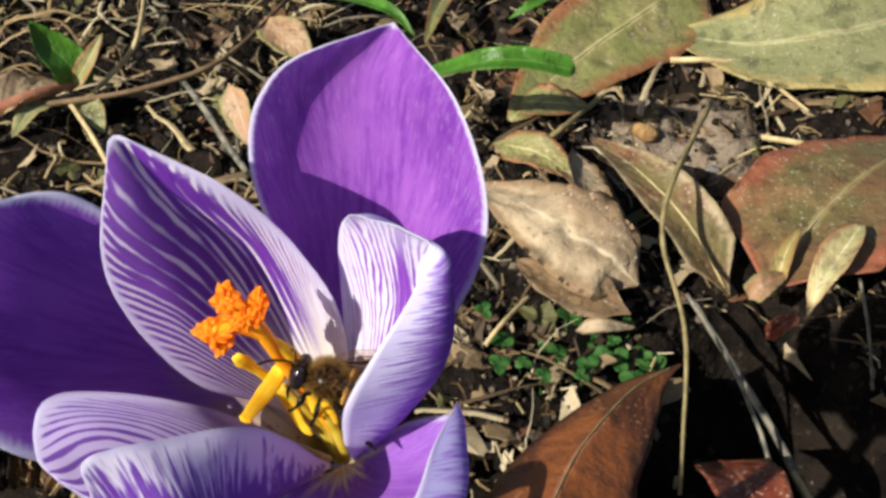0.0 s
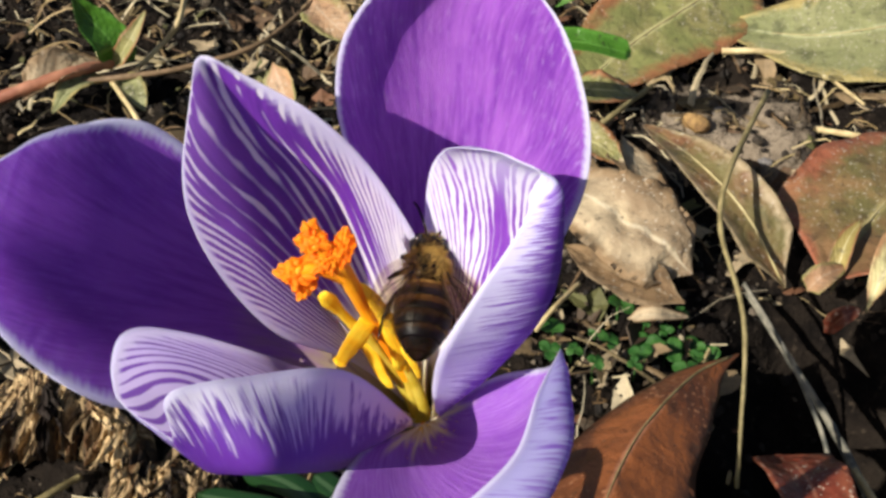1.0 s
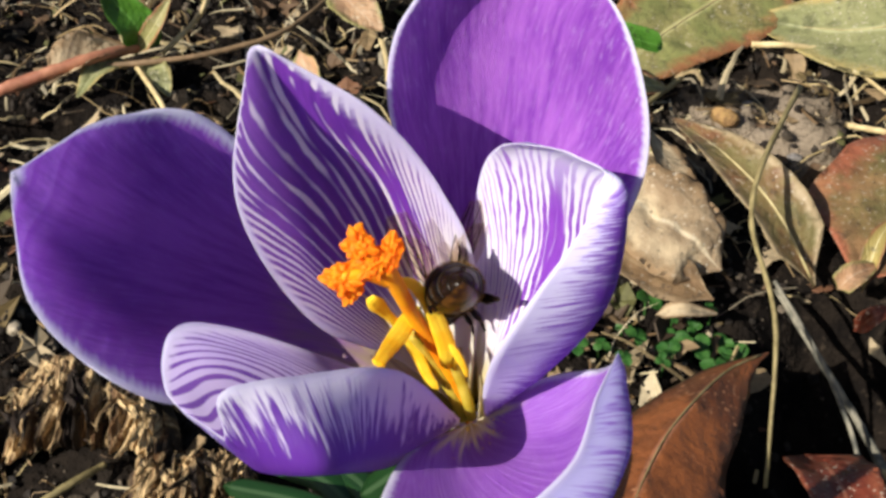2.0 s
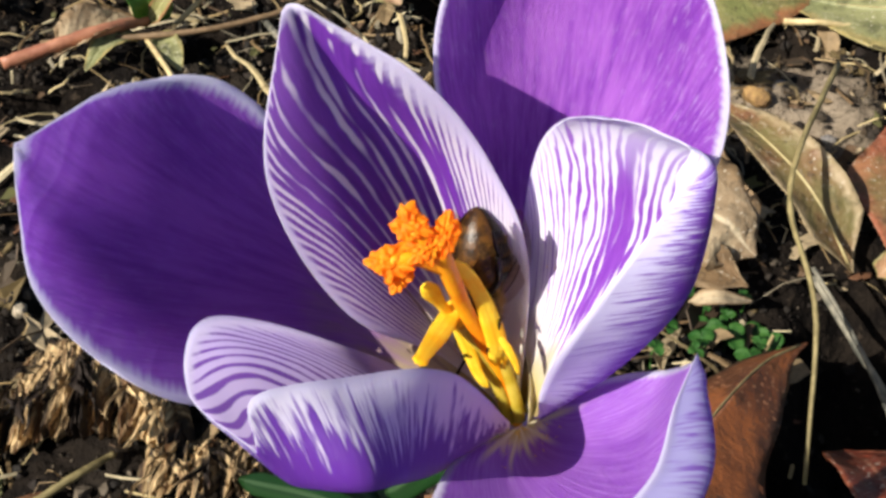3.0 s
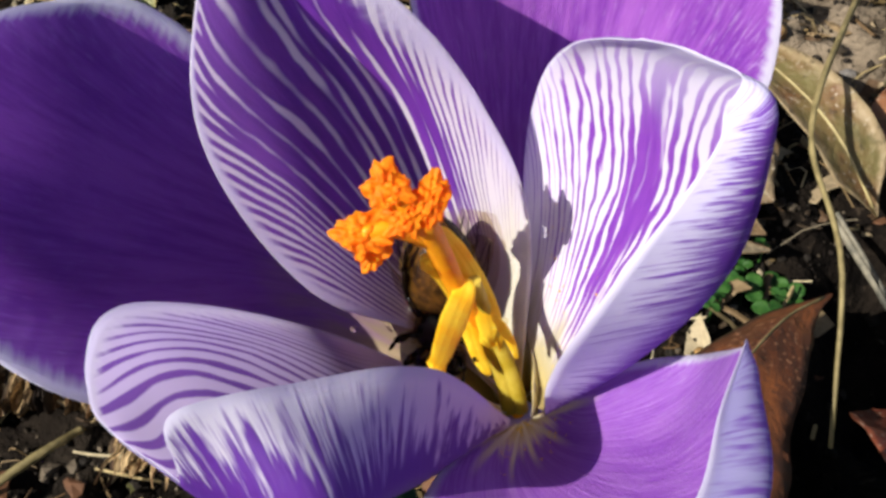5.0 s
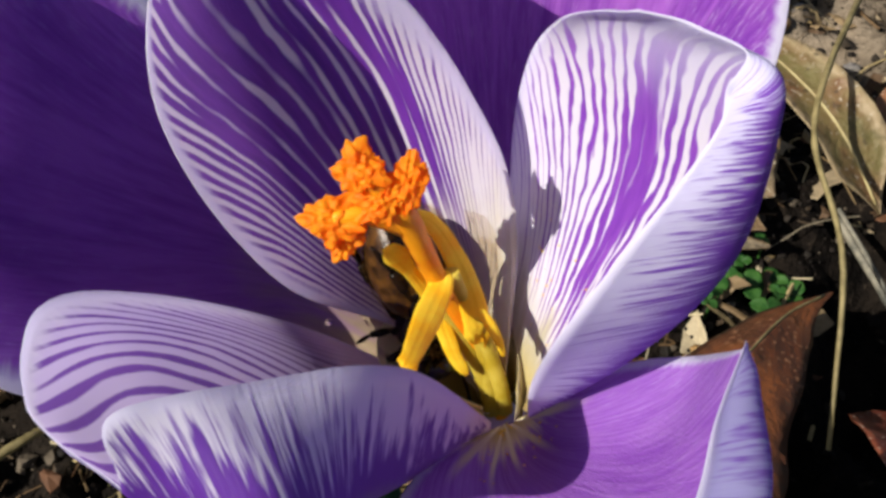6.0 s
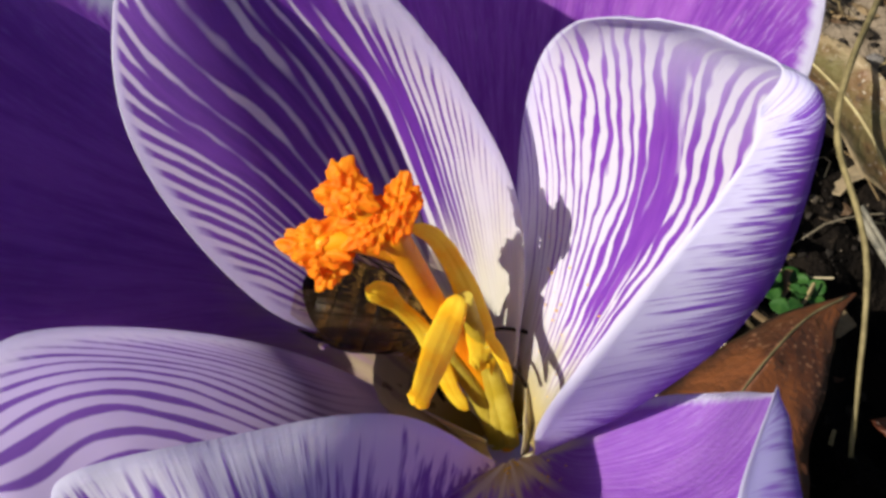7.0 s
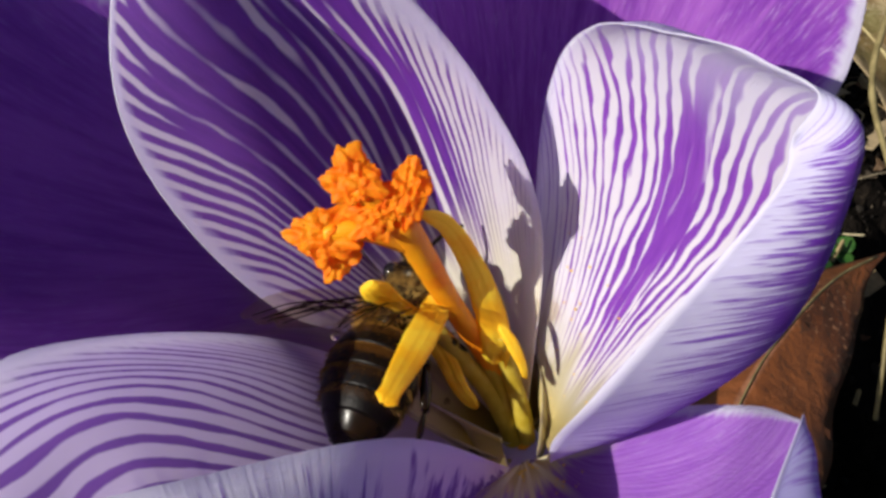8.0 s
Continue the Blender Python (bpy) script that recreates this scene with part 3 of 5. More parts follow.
# pollen spilled into the throat, and one drop of dew
def pollen():
    rnd = random.Random(77)
    spots = [Vector((-26.1, 11.7, 18.8)) * MM, Vector((14.9, 17.7, 21.6)) * MM]
    for ob, lo, hi, count in ((petal_d, 2, 13, 60), (petal_e, 1, 8, 40), (petal_b, 2, 9, 30), (petal_f, 2, 8, 30)):
        for _ in range(count):
            j, i = rnd.randint(lo, hi), rnd.randint(6, 30)
            spots.append(ob.data.vertices[j * 37 + i].co + Vector((rnd.uniform(-.3, .3), rnd.uniform(-.3, .3), rnd.uniform(0, 0.12))) * MM)
    verts, faces = [], []
    for p in spots:
        base, r = len(verts), rnd.uniform(0.04, 0.11) * MM
        verts += [tuple(p + Vector(d) * r) for d in ((1, 0, 0), (-1, 0, 0), (0, 1, 0), (0, -1, 0), (0, 0, 1), (0, 0, -1))]
        faces += [tuple(base + q for q in f) for f in ((0, 2, 4), (2, 1, 4), (1, 3, 4), (3, 0, 4), (2, 0, 5), (1, 2, 5), (3, 1, 5), (0, 3, 5))]
    me = bpy.data.meshes.new("pollen")
    me.from_pydata(verts, [], faces)
    me.materials.append(ANTHER)
    ob = tagged(new("pollen", me), "loose yellow pollen grains on the petals", "pollen", kind="stuff")
    ob.location = FLOWER
    return ob


pollen()


def dew_drop(at, r):
    m = Mat("water")
    m.done((1.0, 1.0, 1.0), 0.02, 0, 0.5)
    m.b.inputs["Transmission Weight"].default_value, m.b.inputs["IOR"].default_value = 1.0, 1.33
    bm = bmesh.new()
    for v in bmesh.ops.create_icosphere(bm, subdivisions=3, radius=r * MM)["verts"]:
        v.co.z *= 0.8 if v.co.z > 0 else 0.45
    ob = part("dew_drop", smooth(bm), m.m, None)
    ob.location = FLOWER + Vector(at) * MM
    return tagged(ob, "tiny clear drop of dew on a petal", "dew drop")


dew_drop((-11.3, 9.6, -2.7), 0.28)


# ---- the bee ----
def band_mat(name, dark, brown, hair):
    m = Mat(name)
    u, v = m.uv("net")
    rag = m.noise(1.0, 3, 0.6, m.vec(m.math("MULTIPLY", u, 60.0), m.math("MULTIPLY", v, 3.0), 0.0))
    f = m.math("ADD", v, m.math("MULTIPLY", m.math("SUBTRACT", rag, 0.5), 0.25))
    col = m.mix(m.step(f, 0.40, 0.60), brown, dark)
    col = m.mix(m.math("SUBTRACT", 1.0, m.step(f, 0.06, 0.22)), col, hair)
    m.bump(m.noise(4000, 2, 0.5), 0.4, 0.00006)
    return m.done(col, 0.4, 0.0, 0.12)


TERGITE = band_mat("bee_tergite", (0.005, 0.003, 0.002), (0.050, 0.020, 0.004), (0.34, 0.19, 0.04))
TERGITE_DARK = band_mat("bee_tergite_dark", (0.003, 0.002, 0.002), (0.014, 0.006, 0.002), (0.09, 0.045, 0.012))
CHITIN = simple("bee_chitin", (0.004, 0.003, 0.002), (0.012, 0.006, 0.003), 900, 0.24, 0, 0.12, 0.00005, 0.12)
AMBER = simple("bee_underside", (0.016, 0.007, 0.002), (0.085, 0.036, 0.006), 1200, 0.32, 0, 0.4, 0.0001, 0.25)
FUR = simple("bee_fur", (0.34, 0.20, 0.05), (0.50, 0.32, 0.09), 1500, 0.8, 0.2, 0.1, 0.00005, 0.2)
FUR_DARK = simple("bee_fur_dark", (0.10, 0.055, 0.012), (0.34, 0.20, 0.045), 1500, 0.7, 0.1, 0.1, 0.00005, 0.2)
EYE_BLACK = simple("bee_eye", (0.006, 0.005, 0.005), (0.012, 0.010, 0.009), 3000, 0.12, 0, 0.1, 0.00003, 0.6)


def wing_mat():
    m = Mat("bee_wing")
    glassy = m.node("ShaderNodeBsdfTransparent")
    glassy.inputs[0].default_value = (0.94, 0.90, 0.83, 1)
    m.done((0.16, 0.10, 0.05), 0.25, 0, 0.6)
    mx = m.node("ShaderNodeMixShader")
    n = m.noise(700, 2, 0.5)
    m.put(mx.inputs[0], m.math("MULTIPLY", m.math("ADD", n, 0.05), 0.11))
    m.t.links.new(glassy.outputs[0], mx.inputs[1])
    m.t.links.new(m.b.outputs[0], mx.inputs[2])
    m.t.links.new(mx.outputs[0], m.t.nodes["Material Output"].inputs[0])
    return m.m


WING = wing_mat()


def strands(bm, n, surface, length, width, lean, rnd, slot=0):
    """Short hairs standing on a surface; surface(rnd) gives a place and a normal."""
    for _ in range(n):
        p, nrm = surface(rnd)
        d = (nrm + Vector(lean) + Vector((rnd.uniform(-.4, .4), rnd.uniform(-.4, .4), rnd.uniform(-.4, .4)))).normalized()
        s = d.orthogonal().normalized() * width
        le = length * rnd.uniform(0.6, 1.25)
        f = bm.faces.new([bm.verts.new(p - s), bm.verts.new(p + s), bm.verts.new(p + d * le)])
        f.material_index = slot


def on_ellipsoid(c, s, low=-1.0):
    def pick(rnd):
        while True:
            v = Vector((rnd.gauss(0, 1), rnd.gauss(0, 1), rnd.gauss(0, 1))).normalized()
            if v.z >= low:
                break
        return Vector((c[0] + v.x * s[0], c[1] + v.y * s[1], c[2] + v.z * s[2])) * MM, Vector((v.x / s[0], v.y / s[1], v.z / s[2])).normalized()
    return pick


bee = thing("honey_bee", "brown honey bee with banded abdomen foraging in the crocus", "bee", FLOWER)


def abdomen_radius(x):
    """Half width of the abdomen, x millimetres behind the waist (0..7)."""
    s = max(0.0, min(1.0, x / 7.0))
    return 2.65 * (math.sin(math.pi * min(1.0, 0.16 + s * 0.84) ** 0.86) ** 0.62) if s < 1 else 0.05


def build_bee():
    rnd = random.Random(5)
    bm = bmesh.new()
    lump(bm, (0, 0, 0), (2.1 * MM, 1.95 * MM, 1.8 * MM), 0.05, 1.5, 1, 3)
    thorax = part("thorax", bm, CHITIN, bee, "dark thorax under tan fur")
    bm = bmesh.new()
    strands(bm, 2600, on_ellipsoid((0, 0, 0), (2.05, 1.9, 1.75), -0.7), 0.75 * MM, 0.03 * MM, (-0.25, 0, 0.1), rnd)
    part("fur", bm, FUR, thorax, "short tan fur")
    bm = bmesh.new()
    lump(bm, (2.75 * MM, 0, -0.35 * MM), (1.05 * MM, 1.75 * MM, 1.6 * MM), 0.04, 1.5, 2, 3)
    head = part("head", bm, CHITIN, bee)
    bm = bmesh.new()
    strands(bm, 500, on_ellipsoid((2.75, 0, -0.35), (1.0, 1.4, 1.5), -0.6), 0.45 * MM, 0.025 * MM, (0.2, 0, 0.1), rnd)
    part("fur", bm, FUR, head)
    for sg in (-1, 1):
        bm = bmesh.new()
        lump(bm, (2.75 * MM, sg * 1.25 * MM, -0.15 * MM), (0.75 * MM, 0.62 * MM, 1.25 * MM), 0.0, 1.0, 3, 3)
        part("eye", bm, EYE_BLACK, head, "glossy black compound eye")
        bm = bmesh.new()
        tube(bm, [Vector(p) * MM for p in ((3.5, sg * 0.4, 0.2), (4.0, sg * 0.9, 1.1), (5.6, sg * 1.5, 0.9), (6.6, sg * 1.9, 0.3))], [0.00013, 0.00012, 0.00013, 0.00013], 8, 14)
        part("antenna", bm, CHITIN, head)
    bm = bmesh.new()
    tube(bm, [Vector(p) * MM for p in ((3.2, 0, -1.5), (3.4, 0, -2.6), (3.2, 0, -3.6))], [0.0003, 0.0002, 0.0001], 8, 8)
    part("tongue", bm, CHITIN, head)
    # abdomen: an amber underside with six overlapping plates over it
    waist, n = -1.75, 24
    bm = bmesh.new()
    rings = []
    for k in range(n + 1):
        x = 7.0 * k / n
        r = abdomen_radius(x) * 0.95
        rings.append([bm.verts.new(Vector((waist - x, math.cos(a) * r, math.sin(a) * r * 0.86 - 0.012 * x * x)) * MM) for a in [2 * math.pi * q / 24 for q in range(24)]])
    for k in range(n):
        for q in range(24):
            bm.faces.new((rings[k][q], rings[k + 1][q], rings[k + 1][(q + 1) % 24], rings[k][(q + 1) % 24])).smooth = True
    abdomen = part("abdomen", bm, AMBER, bee, "tapered banded abdomen")
    edges = (0.0, 1.5, 2.8, 4.0, 5.1, 6.1, 7.0)
    for s in range(6):
        bm = bmesh.new()
        lay = bm.loops.layers.uv.new("net")
        a0, a1 = edges[s], edges[s + 1] + (0.25 if s < 5 else 0)
        grid = []
        for k in range(7):
            f = k / 6
            x = a0 + (a1 - a0) * f
            r = abdomen_radius(x) * (1.0 + 0.018 * f) + 0.02
            grid.append([(bm.verts.new(Vector((waist - x, math.cos(a) * r, math.sin(a) * r * 0.88 - 0.012 * x * x)) * MM), (q / 24, f)) for q, a in enumerate([math.radians(-35 + 250 * q / 24) for q in range(25)])])
        for k in range(6):
            for q in range(24):
                cs = (grid[k][q], grid[k + 1][q], grid[k + 1][q + 1], grid[k][q + 1])
                fc = bm.faces.new([c[0] for c in cs])
                fc.smooth = True
                for lp, c in zip(fc.loops, cs):
                    lp[lay].uv = c[1]
        # a turned-under rim gives each plate its thickness
        rim = [bm.verts.new(c[0].co * 1.0 + Vector((0.12, 0, 0)) * MM - Vector((0, c[0].co.y, c[0].co.z)).normalized() * 0.12 * MM) for c in grid[-1]]
        for q in range(24):
            bm.faces.new((grid[-1][q][0], rim[q], rim[q + 1], grid[-1][q + 1][0])).smooth = True
        part("tergite", bm, TERGITE if s < 2 else TERGITE_DARK if s < 4 else CHITIN, abdomen)
    bm = bmesh.new()
    def on_abdomen(r_, spread=False):
        x, a = (r_.uniform(0, 4.4) if spread else r_.choice((0.1, 1.6, 2.9, 4.1)) + r_.uniform(0, 0.35)), math.radians(r_.uniform(0, 360) if spread else r_.uniform(-60, 240))
        r = abdomen_radius(x)
        return Vector((waist - x, math.cos(a) * r, math.sin(a) * r * 0.88 - 0.012 * x * x)) * MM, Vector((-0.2, math.cos(a), math.sin(a)))
    strands(bm, 900, on_abdomen, 0.42 * MM, 0.018 * MM, (-1.1, 0, 0), rnd)
    strands(bm, 1300, lambda r_: on_abdomen(r_, True), 0.36 * MM, 0.014 * MM, (-1.4, 0, 0), rnd)
    part("fur", bm, FUR_DARK, abdomen, "bands of short brown hair")
    # wings: built along -x from the root, then held by their poses
    wings = []
    for sg in (-1, 1):
        for k, (le, wd, root) in enumerate(((8.6, 3.6, (0.3, 1.2, 1.35)), (6.2, 2.8, (-0.5, 1.25, 1.2)))):
            gridw = []
            for j in range(19):
                s = j / 18
                w = wd * (math.sin(math.pi * min(1, s ** 0.9 * 0.90)) ** 0.6)
                row = []
                for i in range(9):
                    q = i / 8 * 2 - 1
                    row.append(Vector((-le * s, sg * w * (0.32 * q if q < 0 else 0.68 * q) * (-1 if k == 0 else 1) * -1, 0.3 * math.sin(s * 3) + 0.10 * math.sin(i * 1.6) * s)) * MM)
                gridw.append(row)
            w = part("wing", shell(gridw, 0.02 * MM), [WING, WING], bee, "clear brownish veined wing")
            w.location = Vector((root[0], root[1] * sg, root[2])) * MM
            bm = bmesh.new()
            for path in ([0.02, 0.1, 0.2, 0.3], [0.5, 0.45, 0.35, 0.3], [0.5, 0.6, 0.7, 0.85], [0.45, 0.5, 0.55, 0.6]):
                tube(bm, [gridw[min(18, int(2 + 5 * n_))][min(8, int(q * 8))] + Vector((0, 0, 0.02)) * MM for n_, q in enumerate(path)], [0.00006, 0.00005, 0.00003], 5, 10)
            part("vein", bm, CHITIN, w)
            wings.append((w, sg, k))
    # legs, each from its own root
    legs = []
    for sg in (-1, 1):
        for x0, reach, kind in ((1.2, (1.7, 1.7, -1.3, 2.0, 2.3, -2.7, 2.8, 2.3, -3.8), 0), (0.1, (0.3, 2.2, -1.2, 0.3, 3.0, -2.7, 0.6, 3.3, -3.9), 1), (-1.0, (-2.6, 3.0, -1.0, -5.2, 4.0, -1.9, -7.6, 4.4, -2.6), 2)):
            bm = bmesh.new()
            p = [Vector((x0, sg * 1.0, -1.2)), Vector((reach[0], sg * reach[1], reach[2])), Vector((reach[3], sg * reach[4], reach[5])), Vector((reach[6], sg * reach[7], reach[8]))]
            p = [p[0]] + [p[0] + (q - p[0]) * 0.85 for q in p[1:]]
            thick = (0.42, 0.55, 0.30) if kind == 2 else (0.36, 0.36, 0.2)
            for s in range(3):
                a, b = (p[s] - p[0]) * MM, (p[s + 1] - p[0]) * MM
                tube(bm, [a, (a + b) / 2, b], [thick[s] * MM * 0.6, thick[s] * MM, thick[s] * MM * 0.7 if s < 2 else 0.1 * MM], 8, 6, 0.55 if kind == 2 and s else 0.8)
            leg = part("leg", bm, CHITIN, bee, "dark jointed leg")
            leg.location = p[0] * MM
            legs.append((leg, sg, kind))
    return wings, legs


WINGS, LEGS = build_bee()


# ---- the ground ----
def soil_mat():
    m = Mat("soil")
    a, b, c = m.noise(90, 5, 0.65), m.noise(420, 4, 0.6), m.noise(25, 3, 0.5)
    # base set darker than real soil, so that shaded gaps come out black
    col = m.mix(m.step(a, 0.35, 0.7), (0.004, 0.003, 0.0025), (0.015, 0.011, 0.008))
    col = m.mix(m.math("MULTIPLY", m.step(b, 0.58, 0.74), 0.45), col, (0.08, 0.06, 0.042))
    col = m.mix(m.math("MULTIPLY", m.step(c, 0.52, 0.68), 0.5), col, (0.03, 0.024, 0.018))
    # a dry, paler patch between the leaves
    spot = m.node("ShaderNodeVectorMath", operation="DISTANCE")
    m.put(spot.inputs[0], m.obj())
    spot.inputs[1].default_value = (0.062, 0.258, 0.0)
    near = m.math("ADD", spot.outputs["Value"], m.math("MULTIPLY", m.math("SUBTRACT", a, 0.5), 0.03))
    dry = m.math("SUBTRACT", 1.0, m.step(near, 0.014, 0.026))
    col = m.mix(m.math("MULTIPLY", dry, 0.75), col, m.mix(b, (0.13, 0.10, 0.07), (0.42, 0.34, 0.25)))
    m.bump(m.math("ADD", a, m.math("MULTIPLY", b, 0.6)), 1.0, 0.003)
    return m.done(col, 0.95, 0, 0.1)


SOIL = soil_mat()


def ground_height(x, y):
    p = Vector((x, y, 0))
    near = math.exp(-((x - 0.02) ** 2 + (y - 0.2) ** 2) / 0.16)
    h = 0.004 * noise.noise(p * 22) + 0.0066 * noise.noise(p * 70) + 0.0042 * noise.noise(p * 170) + 0.0014 * noise.noise(p * 420)
    # hollows added between the rosettes, dug so that the ground falls into shade
    for hx, hy, r, deep in ((0.046, 0.141, 0.017, 0.026), (0.085, 0.150, 0.024, 0.026), (-0.045, 0.235, 0.022, 0.006), (0.068, 0.240, 0.016, 0.005), (0.066, 0.172, 0.018, 0.024), (-0.09, 0.29, 0.018, 0.011), (-0.055, 0.278, 0.016, 0.011), (-0.12, 0.25, 0.018, 0.010), (-0.03, 0.30, 0.016, 0.009), (-0.078, 0.243, 0.016, 0.011), (0.080, 0.172, 0.016, 0.016)):
        h -= deep * math.exp(-((x - hx) ** 2 + (y - hy) ** 2) / (r * r))
    return h * (0.2 + 0.8 * near) - 0.003


def build_ground():
    n = 300
    # fine near the flower, wide towards the horizon
    lin = [(k / n * 2 - 1) for k in range(n + 1)]
    def where(u):
        return 0.26 * u + (200.0 * math.copysign(abs(u) ** 14, u) if abs(u) > 0.5 else 0.0)
    xs = [0.02 + where(u) for u in lin]
    ys = [0.22 + where(u) for u in lin]
    verts = [(x, y, ground_height(x, y)) for y in ys for x in xs]
    faces = [(j * (n + 1) + i, j * (n + 1) + i + 1, (j + 1) * (n + 1) + i + 1, (j + 1) * (n + 1) + i) for j in range(n) for i in range(n)]
    me = bpy.data.meshes.new("ground")
    me.from_pydata(verts, [], faces)
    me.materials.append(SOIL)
    for p in me.polygons:
        p.use_smooth = True
    return tagged(new("ground", me), "dark crumbly garden soil with litter", "ground", kind="structure")


build_ground()


# ---- leaves, stems and litter ----
def dead_leaf_mat(name, a, b, c, rib, scale=130.0, rough=0.55, speck=(0.55, 0.5, 0.4), thin=0.12):
    """Mottled leaf face: two tones in patches, a third at the rim, a pale midrib, light specks of grit."""
    m = Mat(name)
    u, v = m.uv("net")
    n1, n2 = m.noise(scale * 0.35, 4, 0.6), m.noise(scale * 1.6, 4, 0.6)
    col = m.mix(m.step(n1, 0.38, 0.62), a, b)
    edge = m.math("MULTIPLY", m.math("MINIMUM", u, m.math("SUBTRACT", 1.0, u)), 2.0)
    e = m.math("ADD", edge, m.math("MULTIPLY", m.math("SUBTRACT", n2, 0.5), 0.7))
    col = m.mix(m.math("SUBTRACT", 1.0, m.step(e, 0.05, 0.40)), col, c)
    col = m.mix(m.math("MULTIPLY", m.step(n2, 0.55, 0.75), 0.5), col, tuple(x * 0.55 for x in b))
    dist = m.math("ABSOLUTE", m.math("SUBTRACT", u, 0.5))
    vein = m.math("SINE", m.math("MULTIPLY", m.math("SUBTRACT", v, m.math("MULTIPLY", dist, 0.6)), 60.0))
    col = m.mix(m.math("MULTIPLY", m.step(vein, 0.90, 1.0), 0.05), col, rib)
    col = m.mix(m.math("SUBTRACT", 1.0, m.step(dist, 0.012, 0.035)), col, rib)
    n3 = m.noise(scale * 0.8, 5, 0.7, distortion=0.6)
    col = m.mix(m.math("MULTIPLY", m.step(n3, 0.50, 0.68), 0.75), col, tuple(x * 0.38 for x in a))
    col = m.mix(m.math("MULTIPLY", m.step(m.noise(scale * 0.55, 4, 0.6), 0.55, 0.70), 0.5), col, tuple(min(0.7, x * 1.7) for x in a))
    grit = m.noise(scale * 9, 2, 0.5)
    col = m.mix(m.math("MULTIPLY", m.math("MULTIPLY", m.step(grit, 0.61, 0.70), m.step(n1, 0.40, 0.58)), 0.75), col, speck)
    dirt = m.noise(scale * 3.5, 4, 0.65)
    col = m.mix(m.math("MULTIPLY", m.step(dirt, 0.60, 0.68), 0.6), col, (0.035, 0.026, 0.018))
    m.bump(m.math("ADD", m.math("ADD", n2, m.math("MULTIPLY", n3, 0.7)), m.math("MULTIPLY", vein, 0.03)), 0.8, 0.0012)
    return m.done(col, rough, thin, 0.45)


def bark_mat():
    """Rotten wood: cream and brown fibres running down, the shade of the gaps painted black."""
    m = Mat("rotten_bark")
    sp = m.node("ShaderNodeSeparateXYZ")
    m.put(sp.inputs[0], m.obj())
    down = m.math("SUBTRACT", sp.outputs[2], sp.outputs[1])
    across = m.math("ADD", sp.outputs[0], m.math("MULTIPLY", down, 0.25))
    fib = m.noise(1.0, 4, 0.65, m.vec(m.math("MULTIPLY", across, 620.0), m.math("MULTIPLY", down, 70.0), 0.0), 0.5)
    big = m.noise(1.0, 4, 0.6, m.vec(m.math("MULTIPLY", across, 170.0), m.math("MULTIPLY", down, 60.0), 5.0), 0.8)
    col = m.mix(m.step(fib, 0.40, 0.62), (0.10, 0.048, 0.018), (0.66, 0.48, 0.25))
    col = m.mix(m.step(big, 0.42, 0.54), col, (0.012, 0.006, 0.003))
    m.bump(m.math("SUBTRACT", fib, big), 1.0, 0.002)
    return m.done(col, 0.7, 0, 0.3)


OLIVE = dead_leaf_mat("leaf_olive", (0.19, 0.20, 0.065), (0.25, 0.22, 0.085), (0.26, 0.11, 0.045), (0.45, 0.43, 0.20))
OLIVE_GREY = dead_leaf_mat("leaf_olive_grey", (0.19, 0.20, 0.085), (0.24, 0.24, 0.11), (0.34, 0.27, 0.10), (0.36, 0.37, 0.20))
REDBROWN = dead_leaf_mat("leaf_red_brown", (0.17, 0.095, 0.042), (0.14, 0.12, 0.042), (0.28, 0.09, 0.045), (0.26, 0.22, 0.09))
ORANGE = dead_leaf_mat("leaf_orange_brown", (0.20, 0.064, 0.019), (0.09, 0.028, 0.010), (0.06, 0.022, 0.010), (0.30, 0.13, 0.07), rough=0.45, speck=(0.42, 0.2, 0.1))
TAN = dead_leaf_mat("leaf_tan", (0.42, 0.33, 0.21), (0.24, 0.165, 0.095), (0.22, 0.14, 0.07), (0.50, 0.42, 0.29), rough=0.8)
DARKRED = dead_leaf_mat("leaf_dark_red", (0.20, 0.042, 0.022), (0.12, 0.028, 0.015), (0.20, 0.06, 0.03), (0.25, 0.10, 0.06), rough=0.35)
BROWN = dead_leaf_mat("leaf_dull_brown", (0.20, 0.125, 0.06), (0.12, 0.07, 0.032), (0.26, 0.18, 0.10), (0.22, 0.15, 0.08), rough=0.8)
CREAM_HEART = dead_leaf_mat("leaf_cream_heart", (0.46, 0.40, 0.20), (0.26, 0.26, 0.09), (0.34, 0.19, 0.09), (0.66, 0.60, 0.40))
CREAMY = dead_leaf_mat("leaf_cream_green", (0.28, 0.22, 0.07), (0.09, 0.09, 0.025), (0.22, 0.09, 0.04), (0.5, 0.45, 0.24))
RUST = dead_leaf_mat("leaf_rust_olive", (0.17, 0.075, 0.03), (0.09, 0.08, 0.025), (0.32, 0.20, 0.09), (0.20, 0.15, 0.06))
UPRIGHT = dead_leaf_mat("leaf_upright", (0.145, 0.125, 0.045), (0.17, 0.075, 0.036), (0.34, 0.26, 0.15), (0.40, 0.34, 0.18))
PINKISH = dead_leaf_mat("leaf_pinkish", (0.34, 0.19, 0.10), (0.40, 0.27, 0.16), (0.22, 0.20, 0.07), (0.42, 0.30, 0.2))
GREEN = dead_leaf_mat("leaf_green", (0.07, 0.20, 0.02), (0.05, 0.15, 0.015), (0.09, 0.24, 0.03), (0.12, 0.28, 0.05), rough=0.35, thin=0.25, speck=(0.1, 0.22, 0.03))
STRAW = simple("straw", (0.52, 0.42, 0.22), (0.36, 0.27, 0.13), 260, 0.6)
